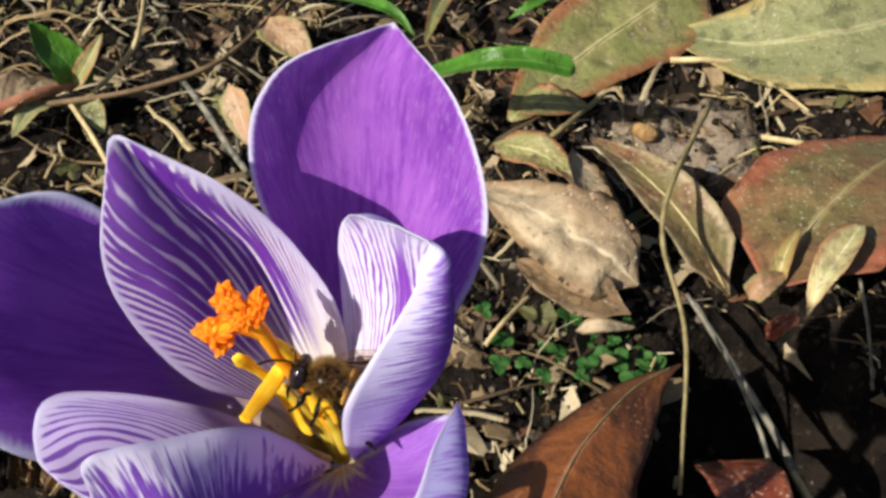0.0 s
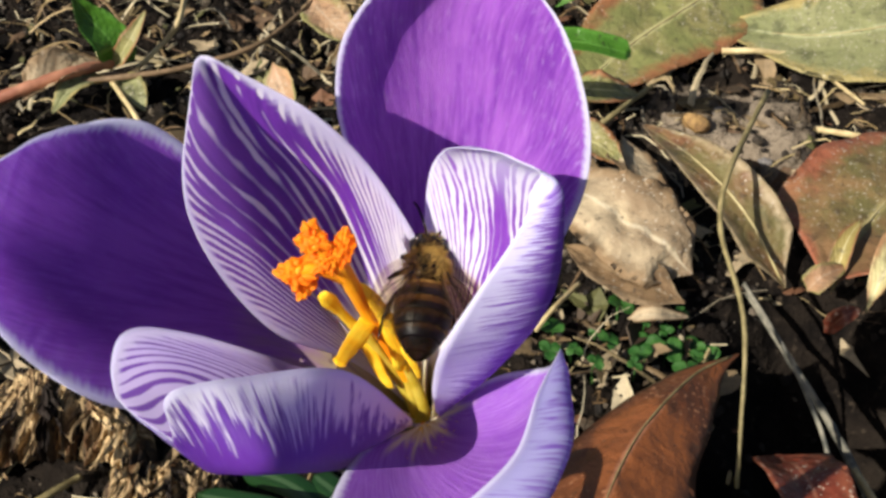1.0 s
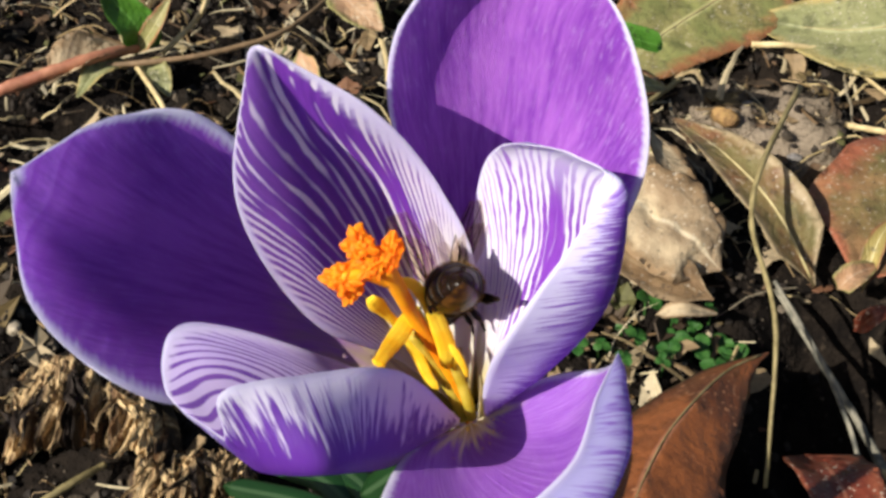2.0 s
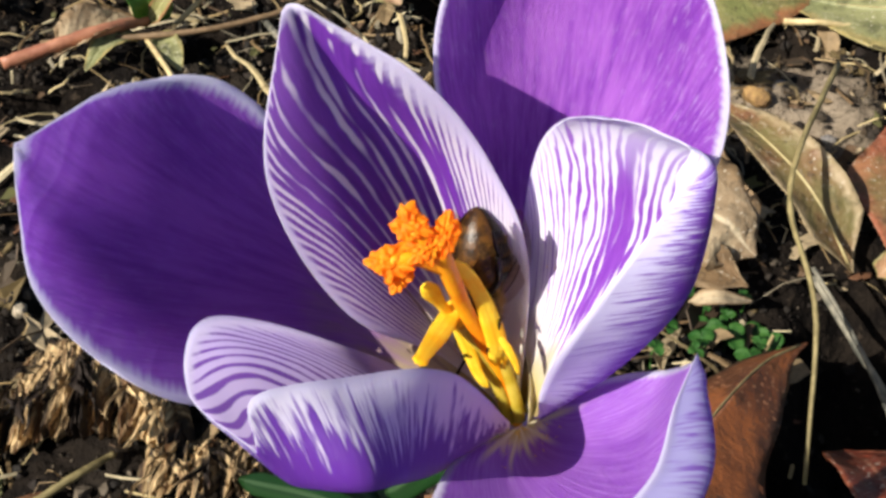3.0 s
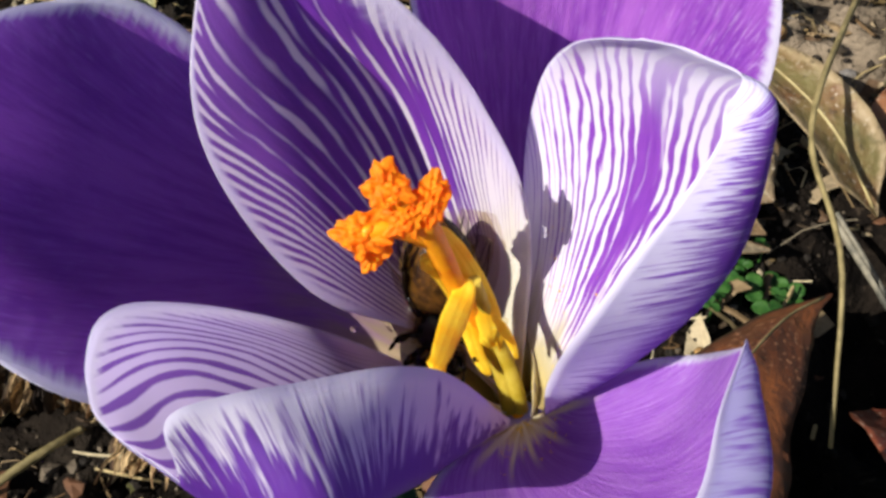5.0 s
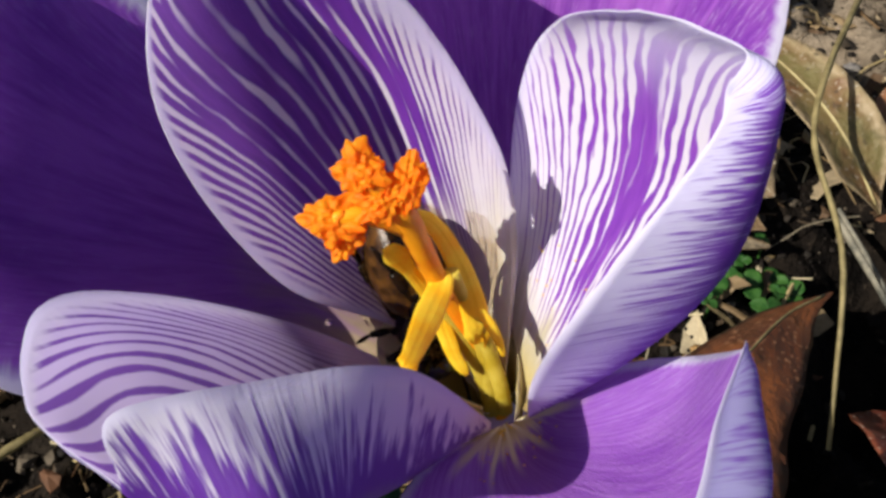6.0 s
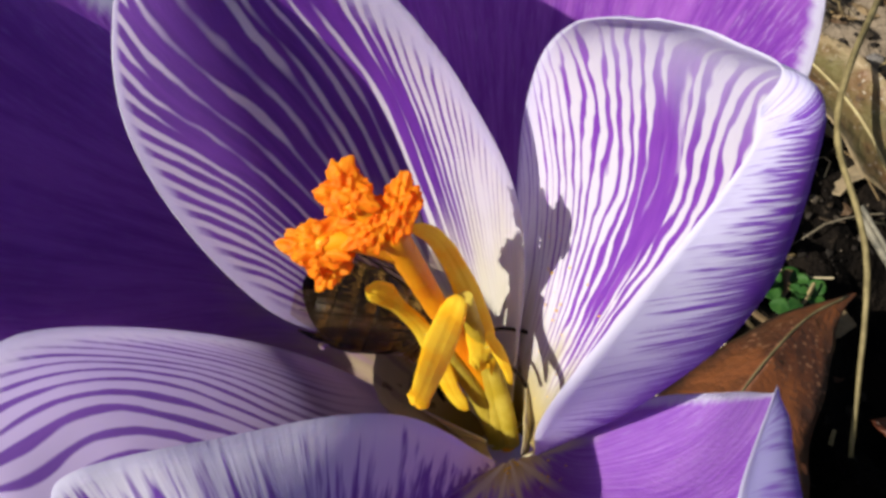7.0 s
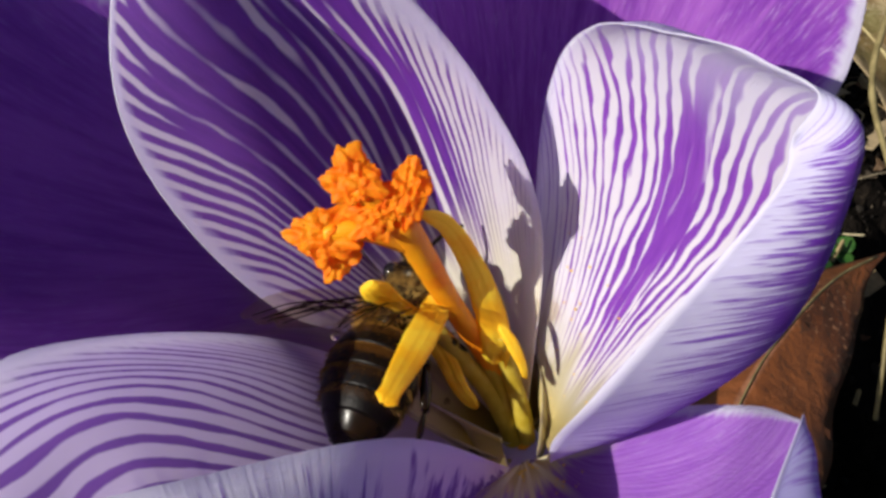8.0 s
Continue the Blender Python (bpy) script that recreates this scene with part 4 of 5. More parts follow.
STEM_RIB = simple("leaf_midrib", (0.30, 0.24, 0.11), (0.40, 0.34, 0.17), 260, 0.6)
STEM_GREY = simple("stem_grey", (0.055, 0.055, 0.045), (0.22, 0.20, 0.15), 260, 0.7)
STEM_BROWN = simple("stem_brown", (0.11, 0.07, 0.035), (0.20, 0.13, 0.07), 260, 0.7)
STEM_RED = simple("stem_red", (0.26, 0.10, 0.06), (0.38, 0.17, 0.10), 200, 0.5)
OLIVE_STEM = simple("stem_olive", (0.15, 0.12, 0.05), (0.27, 0.22, 0.10), 260, 0.6)
BARK = bark_mat()
CLOVER = simple("clover_green", (0.02, 0.085, 0.013), (0.05, 0.14, 0.026), 400, 0.5, 0.25, 0.3)


def crocus_leaf_mat():
    m = Mat("crocus_leaf")
    u, v = m.uv("net")
    d = m.math("ABSOLUTE", m.math("SUBTRACT", u, 0.5))
    n = m.noise(1.0, 3, 0.6, m.vec(m.math("MULTIPLY", u, 30.0), m.math("MULTIPLY", v, 3.0), 0.0))
    col = m.mix(m.step(n, 0.3, 0.7), (0.004, 0.022, 0.005), (0.009, 0.040, 0.008))
    col = m.mix(m.math("SUBTRACT", 1.0, m.step(d, 0.06, 0.12)), col, (0.03, 0.065, 0.026))
    return m.done(col, 0.4, 0.15, 0.35)


CROCUS_LEAF = crocus_leaf_mat()


def leaf_grid(points, width, facing, cup=0.15, crumple=0.0, blunt=0.7, seed=0, nv=26, nu=13, skew=0.0, stalk=0.12, crease=1.7, strap=False):
    """A blade round a centre line in millimetres: width profile, hollow across, crumpled."""
    pts = [Vector(p) * MM for p in points]
    face = Vector(facing).normalized()
    grid, net = [], []
    for j in range(nv):
        s = j / (nv - 1)
        c = curve_at(pts, s)
        d = (curve_at(pts, min(1, s + 0.03)) - curve_at(pts, max(0, s - 0.03))).normalized()
        side = d.cross(face).normalized()
        up = side.cross(d).normalized()
        w = width * MM * (max(0.0, math.sin(math.pi * (0.04 + 0.955 * s ** blunt))) ** 0.75) * (stalk + (1 - stalk) * min(1.0, s * 5))
        if strap:
            w = width * MM * min(1.0, (1.002 - s) / 0.05) ** 0.5
        row = []
        for i in range(nu):
            q = i / (nu - 1) * 2 - 1
            k = 1 + 0.10 * noise.noise(Vector((q * 2, s * 7, seed * 3.3)))
            p = c + side * (q * w * 0.5 * k + skew * w * 0.1) + up * (cup * w * (abs(q) ** crease) + (w * 0.5) * crumple * noise.noise(Vector((q * 1.6 + seed, s * 4.5, seed * 1.9))))
            p += up * (w * crumple * 0.35 * noise.noise(Vector((q * 5, s * 13, seed))))
            row.append(p)
        grid.append(row)
        net.append([(i / (nu - 1), s) for i in range(nu)])
    return grid, net


def leaf(name, points, width, facing, mats, label, category, cup=0.15, crumple=0.12, blunt=0.7, seed=0, thick=0.3, group="", parent=None, rib=None, rib_mat=None, **kw):
    grid, net = leaf_grid(points, width, facing, cup, crumple, blunt, seed, **kw)
    bm = shell(grid, thick * MM, False, {"net": net})
    mats = mats if isinstance(mats, (list, tuple)) else (mats, mats)
    ob = part(name, bm, mats, parent, label if parent else "")
    if parent is None:
        tagged(ob, label, category, group)
    if rib is not None:
        bm = bmesh.new()
        mid = len(grid[0]) // 2
        line = [grid[j][mid] for j in range(1, len(grid) - 2, 4)]
        tube(bm, line, [rib * MM, rib * 0.7 * MM, rib * 0.25 * MM], 7, 30, 0.7)
        part("midrib", bm, rib_mat or STEM_RIB, ob, "raised pale midrib")
    return ob


def stem(name, points, r0, r1, mat, label, category="stem", group="", rough=0.35, sides=9, steps=26, parent=None):
    bm = bmesh.new()
    tube(bm, [Vector(p) * MM for p in points], [r0 * MM, (r0 * 0.6 + r1 * 0.4) * MM, r1 * MM], sides, steps, 0.8, None, True, rough)
    ob = part(name, bm, mat, parent, label if parent else "")
    if parent is None:
        tagged(ob, label, category, group)
    return ob


# withered leaves of the low rosettes, largest first
leaf("withered_leaf", ((160, 322, 9), (128, 300, 11), (95, 293, 8), (69, 306, 3)), 52, (0.05, -0.35, 1), OLIVE_GREY, "broad olive-green withered leaf lying on the soil", "leaf", 0.08, 0.06, 0.62, 1, rib=0.5, group="withered leaves")
leaf("withered_leaf", ((84, 338, 8), (60, 310, 8), (38, 287, 6), (18, 262, 2)), 36, (0.25, -0.3, 1), OLIVE, "olive leaf with a reddish rim lying flat", "leaf", 0.06, 0.08, 0.7, 2, rib=0.6, group="withered leaves")
leaf("withered_leaf", ((72, 190, 5), (88, 211, 9), (104, 228, 9), (128, 250, 4)), 42, (-0.25, -0.3, 1), REDBROWN, "red-brown withered leaf with gritty specks", "leaf", 0.05, 0.08, 0.7, 3, rib=0.5, group="withered leaves")
leaf("withered_leaf", ((66, 196, -2), (57, 205, 11), (47, 219, 16), (37, 238, 13)), 15, (0.25, -0.6, 0.7), (UPRIGHT, RUST), "upright leaf with reddish tip and cream edge", "leaf", 0.18, 0.06, 0.7, 4, rib=0.45, group="withered leaves")
leaf("withered_leaf", ((44, 193, 4), (36, 197, 10), (23, 207, 13), (8, 227, 7)), 24, (0.15, -0.5, 1), TAN, "crumpled dry tan leaf on the soil", "leaf", 0.05, 0.28, 0.75, 5, group="withered leaves")
leaf("withered_leaf", ((41.4, 184.6, 3.0), (27.2, 190.8, 6.0), (17.0, 200.6, 5.0)), 12, (0.1, -0.4, 1), BROWN, "dull brown withered leaf under a tan one", "leaf", 0.12, 0.2, 0.8, 66, group="withered leaves")
leaf("withered_leaf", ((29, 240, 5), (36, 226, 7), (43, 211, 4)), 10, (0.3, -0.4, 1), TAN, "small pale dry leaf scrap", "leaf", 0.1, 0.25, 0.8, 6, group="withered leaves")
leaf("withered_leaf", ((13, 247, 5), (24, 239, 8), (33, 232, 5)), 11, (0.1, -0.5, 1), OLIVE, "small olive leaf scrap on soil", "leaf", 0.1, 0.15, 0.8, 7, group="withered leaves")
leaf("withered_leaf", ((49, 165.7, 7), (39, 156, 11.5), (30, 144, 14.5), (21.5, 130, 15.5), (15, 113, 14), (9, 97, 9)), 26, (-0.10, 0.0, 1), ORANGE, "rust-brown leaf with pale midrib raised over the soil", "leaf", -0.28, 0.05, 1.75, 8, rib=0.35, crease=1.0, rib_mat=OLIVE_STEM, stalk=0.1, group="withered leaves")
leaf("withered_leaf", ((56, 151, -6), (58, 138, 2), (61, 118, -2)), 16, (0.1, -0.5, 1), DARKRED, "dark red withered leaf on soil", "leaf", 0.1, 0.1, 0.75, 9, group="withered leaves")
leaf("withered_leaf", ((80, 184, 2), (83, 188, 9), (88, 194, 12), (95.5, 204, 13)), 8, (-0.6, -0.6, 0.5), CREAM_HEART, "pale yellow-green young leaf", "leaf", 0.3, 0.04, 1.7, 10, group="withered leaves")
leaf("withered_leaf", ((74, 190, 2), (77, 197, 10), (81.5, 203.5, 12)), 4.5, (-0.5, -0.5, 0.7), CREAMY, "pale olive leaf curving upward", "leaf", 0.25, 0.05, 0.7, 11, group="withered leaves")
leaf("withered_leaf", ((-57, 262, 14), (-54, 257, 8), (-51, 250, 2)), 9, (-0.3, -0.9, 0.3), PINKISH, "small upright orange-pink leaf", "leaf", 0.15, 0.1, 0.8, 12, group="withered leaves")
leaf("withered_leaf", ((-54, 312, 6), (-46, 299, 6), (-38, 292, 3)), 13, (0, -0.4, 1), PINKISH, "pinkish dry leaf on soil", "leaf", 0.1, 0.15, 0.8, 13, group="withered leaves")
leaf("withered_leaf", ((20, 270, 3), (29, 265, 6), (40, 268, 3)), 12, (0, -0.3, 1), OLIVE, "olive leaf end beside a stalk", "leaf", 0.1, 0.12, 0.8, 14, group="withered leaves")
leaf("withered_leaf", ((-124, 258, 3), (-116, 268, 6), (-107, 277, 4)), 11, (-0.1, -0.5, 1), TAN, "curled grey dry leaf on soil", "leaf", 0.35, 0.3, 0.8, 15, group="withered leaves")

# green blades
leaf("grass_blade", ((-9.3, 254.8, 18), (7.5, 235.4, 36), (19.2, 233.6, 38), (31.1, 233.7, 35)), 6.0, (0, -0.5, 1), GREEN, "fresh green blade with a nibbled end", "blade", 0.2, 0.02, 0.1, 20, group="green blades", strap=True)
leaf("grass_blade", ((-46, 330, 4), (-28, 309, 14), (-15, 297, 16), (-8, 290, 12)), 7, (0.2, -0.5, 1), GREEN, "dark green blade of grass", "blade", 0.2, 0.02, 0.4, 21, group="green blades", stalk=0.5)
leaf("grass_blade", ((4, 338, 4), (-1, 308, 12), (-5, 286, 12)), 8, (0, -0.5, 1), OLIVE, "olive green blade of grass", "blade", 0.2, 0.03, 0.4, 22, group="green blades", stalk=0.5)
leaf("grass_blade", ((38, 332, 6), (28, 317, 8), (20, 314, 4)), 5, (0, -0.5, 1), GREEN, "short green blade of grass", "blade", 0.2, 0.02, 0.4, 23, group="green blades", stalk=0.5)
shoot = thing("weed_shoot", "young green weed shoot on a reddish stalk", "plant", (-0.105, 0.276, 0.0))
leaf("leaf", ((0, 0, 2), (2, 0, 10), (-3, 0, 18), (-6, -1, 25)), 11, (0.6, -0.8, 0.3), GREEN, "small fresh green leaf", "", 0.2, 0.03, 0.7, 24, parent=shoot)
leaf("leaf", ((0, 0, 2), (7, 0, 12), (11, 5, 18)), 5, (-0.2, -0.9, 0.4), OLIVE, "withered olive leaf", "", 0.2, 0.1, 0.7, 25, parent=shoot)
leaf("leaf", ((0, -2, 1), (-6, -12, 5), (-10, -22, 2)), 8, (0, -0.3, 1), OLIVE_GREY, "low grey-green leaf", "", 0.15, 0.2, 0.7, 26, parent=shoot)
leaf("leaf", ((2, -2, 1), (9, -12, 4), (14, -20, 2)), 8, (0, -0.3, 1), OLIVE_GREY, "low grey-green leaf", "", 0.15, 0.2, 0.7, 27, parent=shoot)

# stalks, straws and twigs
stem("dry_stalk", ((66, 240, 22), (51, 205, 24), (47, 189, 20), (49, 166, 14), (46, 140, -3)), 0.85, 0.5, OLIVE_STEM, "bent olive-brown dry stalk", "stalk", "dry stalks")
stem("dry_stalk", ((57, 193, -1), (64, 178, -6), (70.2, 160.3, -9.0), (72.3, 143.6, -8.0)), 0.8, 1.1, STEM_GREY, "grey weathered stalk on soil", "stalk", "dry stalks")
stem("dry_stalk", ((67.2, 150.4, -7.0), (67.8, 145.3, -6.0), (68.3, 141.1, -6.0)), 0.7, 0.8, STRAW, "bleached straw end on soil", "stalk", "dry stalks")
stem("dry_stalk", ((70.6, 147.7, -6.0), (71.8, 143.2, -6.0), (72.6, 139.7, -6.0)), 0.7, 0.9, STRAW, "bleached straw end on soil", "stalk", "dry stalks")
stem("dry_stalk", ((52.6, 183.6, 10.0), (60.7, 171.1, 2.0), (64.5, 157.3, -2.0), (66.3, 148.8, -6.0)), 0.5, 0.6, STEM_GREY, "thin grey weathered stalk on soil", "stalk", "dry stalks")
stem("dry_stalk", ((84, 253, 3), (96, 242, 7), (115, 230, 5)), 0.8, 0.9, STRAW, "pale straw lying over a leaf", "stalk", "dry stalks")
stem("dry_stalk", ((66, 290, 4), (74, 287, 6), (85, 289, 4)), 1.0, 0.7, STRAW, "short pale straw on soil", "stalk", "dry stalks")
stem("dry_stalk", ((93, 280, 3), (100, 265, 3)), 0.6, 0.5, STRAW, "short pale straw on soil", "stalk", "dry stalks")
stem("dry_stalk", ((25, 248, 3), (34, 257, 5), (44, 272, 3)), 0.9, 0.8, OLIVE_STEM, "short olive stalk on soil", "stalk", "dry stalks")
stem("dry_stalk", ((9, 175, 3), (13, 179, 6), (19, 189, 4)), 0.7, 0.6, STRAW, "short pale straw on soil", "stalk", "dry stalks")
stem("dry_stalk", ((-130, 266, 2), (-98, 268, 5), (-79, 274, 6), (-62, 287, 7), (-48, 326, 5)), 0.9, 0.7, STEM_BROWN, "long thin brown twig", "twig", "dry stalks")
stem("dry_stalk", ((-93, 326, 6), (-87, 291, 12), (-90, 284, 8), (-98, 277, 2)), 1.0, 0.8, STRAW, "bent pale straw on soil", "stalk", "dry stalks")
stem("dry_stalk", ((-74, 280, 4), (-64, 261, 6), (-57, 248, 5), (-50, 238, 2)), 1.1, 1.0, STEM_GREY, "grey straw with pale tips", "stalk", "dry stalks")
stem("dry_stalk", ((-136, 254, 3), (-114, 265, 7), (-104, 277, 4)), 1.8, 1.5, STEM_RED, "reddish fleshy stalk on soil", "stalk", "dry stalks")
stem("dry_stalk", ((-103, 269, 3), (-92, 250, 5), (-86, 240, 3)), 0.9, 0.8, STRAW, "thin pale straw on soil", "stalk", "dry stalks")
stem("dry_stalk", ((-90, 119, 2), (-80, 128, 4), (-75, 134, 3)), 0.9, 0.7, OLIVE_STEM, "short broken stalk on soil", "stalk", "dry stalks")

# the crocus's own narrow leaves
for k, (pts, w) in enumerate((
        (((-11, 84, 2), (-15, 96, 24), (-30, 107, 28), (-49, 119, 18)), 3.8),
        (((-12, 83, 2), (-13, 92, 34), (-16, 103, 44), (-25, 106, 34)), 4.5),
        (((-13, 84, 2), (-18, 100, 16), (-30, 117, 20), (-44, 130, 12)), 4.5),
        (((-12, 84, 2), (-16, 100, 14), (-24, 114, 22), (-30, 122, 20)), 4.5))):
    pts_local = [tuple(a - b for a, b in zip(p, (-10.92, 71.64, 90.94))) for p in pts]
    leaf("leaf", pts_local, w, (0, -0.5, 1), CROCUS_LEAF, "narrow dark green leaf with a pale stripe", "", -0.15, 0.0, 0.16, 30 + k, parent=crocus, strap=True, nv=40)


def seedling(at, r, seed):
    rnd = random.Random(seed)
    s = thing("clover_seedling", "tiny green clover seedling on the soil", "plant", Vector(at) * MM, "clover seedlings")
    top = rnd.uniform(2.5, 7)
    stem("stalk", ((0, 0, -3), (rnd.uniform(-1, 1), rnd.uniform(-1, 1), top * 0.6), (0, 0, top)), 0.25, 0.2, CLOVER, "", parent=s, sides=6, steps=6)
    a0 = rnd.uniform(0, 6.28)
    for k in range(3):
        a = a0 + k * 2.09
        d = Vector((math.cos(a), math.sin(a), rnd.uniform(-0.4, 0.6)))
        leaf("leaflet", [(0, 0, top), tuple(d * r * 0.55 + Vector((0, 0, top))), tuple(d * r + Vector((0, 0, top - 0.4)))], r * 0.95, (0, -0.3, 1), CLOVER, "", "", 0.12, 0.03, 0.9, seed + k, 0.15, parent=s, nv=9, nu=7)
    return s


for k, (x, y) in enumerate(((28, 186), (33, 183), (38, 176), (44, 176), (21, 165), (31, 172), (13, 178), (9, 184), (17, 171), (40, 180), (25, 176), (46, 171), (35, 188), (23, 181), (29, 167), (41, 170), (36, 179), (12, 170), (41, 185), (44, 181), (47, 178), (38, 183), (33, 178))):
    seedling((x, y, 1000 * ground_height(x * MM, y * MM)), random.Random(k).uniform(1.6, 3.6), 50 + k)


# rotten, fibrous clump of old stems
def ridged(p):
    return 1.0 - abs(2.0 * noise.noise(p))


def bark_clump(at, wide, deep, high, seed, shards, label):
    """A mound whose face is torn into upright fibres, with loose ribbons over it."""
    b = thing("rotten_stump", label, "stump", Vector(at) * MM, "rotten stumps")
    rnd = random.Random(seed)
    nu, nv = 150, 50
    verts, faces = [], []
    for j in range(nv + 1):
        s = j / nv
        for i in range(nu + 1):
            u = i / nu * 2 - 1
            dome = max(0.0, 1 - u * u) ** 0.5
            x = u * wide + 3.0 * (s - 0.5) * 1.5
            a = s * 2.6
            y, z = deep * (0.5 + 0.5 * math.cos(a)) * (0.4 + 0.6 * dome) - deep * 0.5, high * math.sin(a) * dome
            q = Vector((x * 0.28 + 0.9 * noise.noise(Vector((x * 0.1, s * 2, seed))), s * 2.2, seed))
            d = 4.2 * (ridged(q) - 0.6) + 2.4 * (ridged(q * 2.7 + Vector((0, 0, 4))) - 0.5) + 0.9 * noise.noise(q * 9)
            verts.append(Vector((x, y + d * 0.5 * math.cos(a) - d * 0.6, z - 2.0 + d * 0.55 * dome)) * MM)
    for j in range(nv):
        for i in range(nu):
            k = j * (nu + 1) + i
            faces.append((k, k + nu + 1, k + nu + 2, k + 1))
    me = bpy.data.meshes.new("core")
    me.from_pydata(verts, [], faces)
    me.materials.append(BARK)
    core = new("core", me)
    core.parent = b
    for k in range(shards):
        u, s = rnd.uniform(-0.9, 0.9), rnd.uniform(0.25, 0.75)
        dome = (1 - u * u) ** 0.5
        a = s * 2.6
        p0 = Vector((u * wide, deep * (0.5 + 0.5 * math.cos(a)) - deep * 0.5 - 1.0, high * math.sin(a) * dome + 0.5))
        d = Vector((rnd.uniform(-0.5, 0.9), -0.75 + rnd.uniform(-.4, .6), -0.6 + rnd.uniform(-.4, .8))).normalized()
        le = rnd.uniform(4, 12)
        pts = [p0 + d * (le * f) + Vector((rnd.uniform(-.7, .7), rnd.uniform(-.5, .5), rnd.uniform(-.5, .9))) for f in (0, 0.35, 0.7, 1)]
        grid, net = leaf_grid([tuple(p) for p in pts], rnd.uniform(0.5, 1.9), (rnd.uniform(-.9, .4), -0.7, 0.6), rnd.uniform(-0.5, 0.8), 0.8, 0.7, seed + k, 9, 5, stalk=0.5)
        part("fibre", shell(grid, 0.2 * MM, False, {"net": net}), [BARK, BARK], b)
    return b


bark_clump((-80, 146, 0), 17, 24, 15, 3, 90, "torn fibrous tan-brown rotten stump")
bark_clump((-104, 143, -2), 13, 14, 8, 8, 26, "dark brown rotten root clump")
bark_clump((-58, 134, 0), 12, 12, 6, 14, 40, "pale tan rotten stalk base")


# small scraps and stones between the leaves
leaf("withered_leaf", ((33.6, 246.3, 4.0), (34.6, 225.5, 9.0), (36.9, 212.7, 10.0), (39.9, 207.7, 5.0)), 9, (0.3, -0.4, 1), TAN, "pale dry leaf strip beside a larger leaf", "leaf", 0.2, 0.25, 0.8, 61, group="withered leaves")
leaf("withered_leaf", ((28.9, 180.5, 2.0), (33.6, 178.7, 5.0), (42.2, 181.4, 2.0)), 3.6, (0, -0.4, 1), TAN, "small bleached leaf scrap among seedlings", "leaf", 0.2, 0.2, 0.8, 62, group="withered leaves")
leaf("withered_leaf", ((68.0, 188.3, 4.0), (70.5, 188.6, 8.0), (76.9, 193.3, 7.0)), 5.5, (-0.3, -0.6, 0.8), PINKISH, "small orange-brown leaf at a rosette's heart", "leaf", 0.25, 0.12, 0.8, 63, group="withered leaves")
leaf("withered_leaf", ((71.5, 181.9, -2.0), (73.3, 179.2, 5.0), (77.1, 180.8, 6.0)), 4.0, (-0.3, -0.6, 0.8), DARKRED, "small reddish bud leaf on soil", "leaf", 0.3, 0.1, 0.8, 64, group="withered leaves")
stem("dry_stalk", ((93.5, 192.7, 6.0), (91.7, 177.6, 4.0), (90.4, 165.8, -1.0)), 0.45, 0.4, STEM_GREY, "thin grey stalk standing beside leaves", "stalk", "dry stalks")

OCHRE = simple("stone_ochre", (0.36, 0.22, 0.08), (0.18, 0.10, 0.04), 500, 0.8, 0, 0.8, 0.0006)
PALE_STONE = simple("stone_pale", (0.46, 0.40, 0.30), (0.28, 0.23, 0.16), 500, 0.8, 0, 0.8, 0.0006)
GREY_STONE = simple("stone_grey", (0.13, 0.12, 0.115), (0.24, 0.22, 0.20), 500, 0.8, 0, 0.8, 0.0006)


def pebble(at, r, mat, seed):
    bm = bmesh.new()
    lump(bm, (0, 0, 0), (r * MM, r * 0.8 * MM, r * 0.65 * MM), 0.28, 1.6, seed, 3)
    ob = part("pebble", bm, mat, None)
    x, y = at[0] * MM, at[1] * MM
    ob.location = (x, y, ground_height(x, y) + r * 0.3 * MM)
    ob.rotation_euler = (0.3 * math.sin(seed), 0.3 * math.cos(seed), seed * 1.7)
    name = {OCHRE: "ochre", PALE_STONE: "pale buff", GREY_STONE: "dull grey"}[mat]
    return tagged(ob, "small rough %s pebble lying on soil" % name, "pebble", "pebbles")


for k, (at, r, mat) in enumerate((
        ((54.9, 259.4, 4.0), 3.6, OCHRE),
        ((29.9, 161.0, 3.0), 2.2, PALE_STONE),
        ((27.1, 158.8, 3.0), 1.4, OCHRE),
        ((63.6, 250.8, 3.0), 1.6, GREY_STONE),
        ((72.3, 249.5, 3.0), 2.0, GREY_STONE),
        ((76.1, 241.9, 3.0), 1.5, GREY_STONE),
        ((62.5, 268.4, 3.0), 1.8, GREY_STONE),
        ((-105.2, 171.4, 2.0), 2.0, PALE_STONE))):
    pebble(at, r, mat, 70 + k)


# loose litter: crumbs, chips, straw bits
def litter(name, count, seed, shape, mat, label, area=(-170, 170, 95, 370), round_=False):
    rnd = random.Random(seed)
    verts, faces = [], []
    for _ in range(count):
        x, y = rnd.uniform(area[0], area[1]) * MM, rnd.uniform(area[2], area[3]) * MM
        z = ground_height(x, y)
        if z < -0.011 and rnd.random() < 0.93:
            continue
        vs, fs = shape(rnd)
        turn = Euler((rnd.uniform(-.5, .5), rnd.uniform(-.5, .5), rnd.uniform(0, 6.28))).to_matrix()
        base = len(verts)
        verts += [tuple(turn @ (Vector(v) * MM) + Vector((x, y, z + 0.0006))) for v in vs]
        faces += [tuple(base + q for q in f) for f in fs]
    me = bpy.data.meshes.new(name)
    me.from_pydata(verts, [], faces)
    me.materials.append(mat)
    me.polygons.foreach_set("use_smooth", [round_] * len(me.polygons))
    return tagged(new(name, me), label, "litter", kind="stuff")


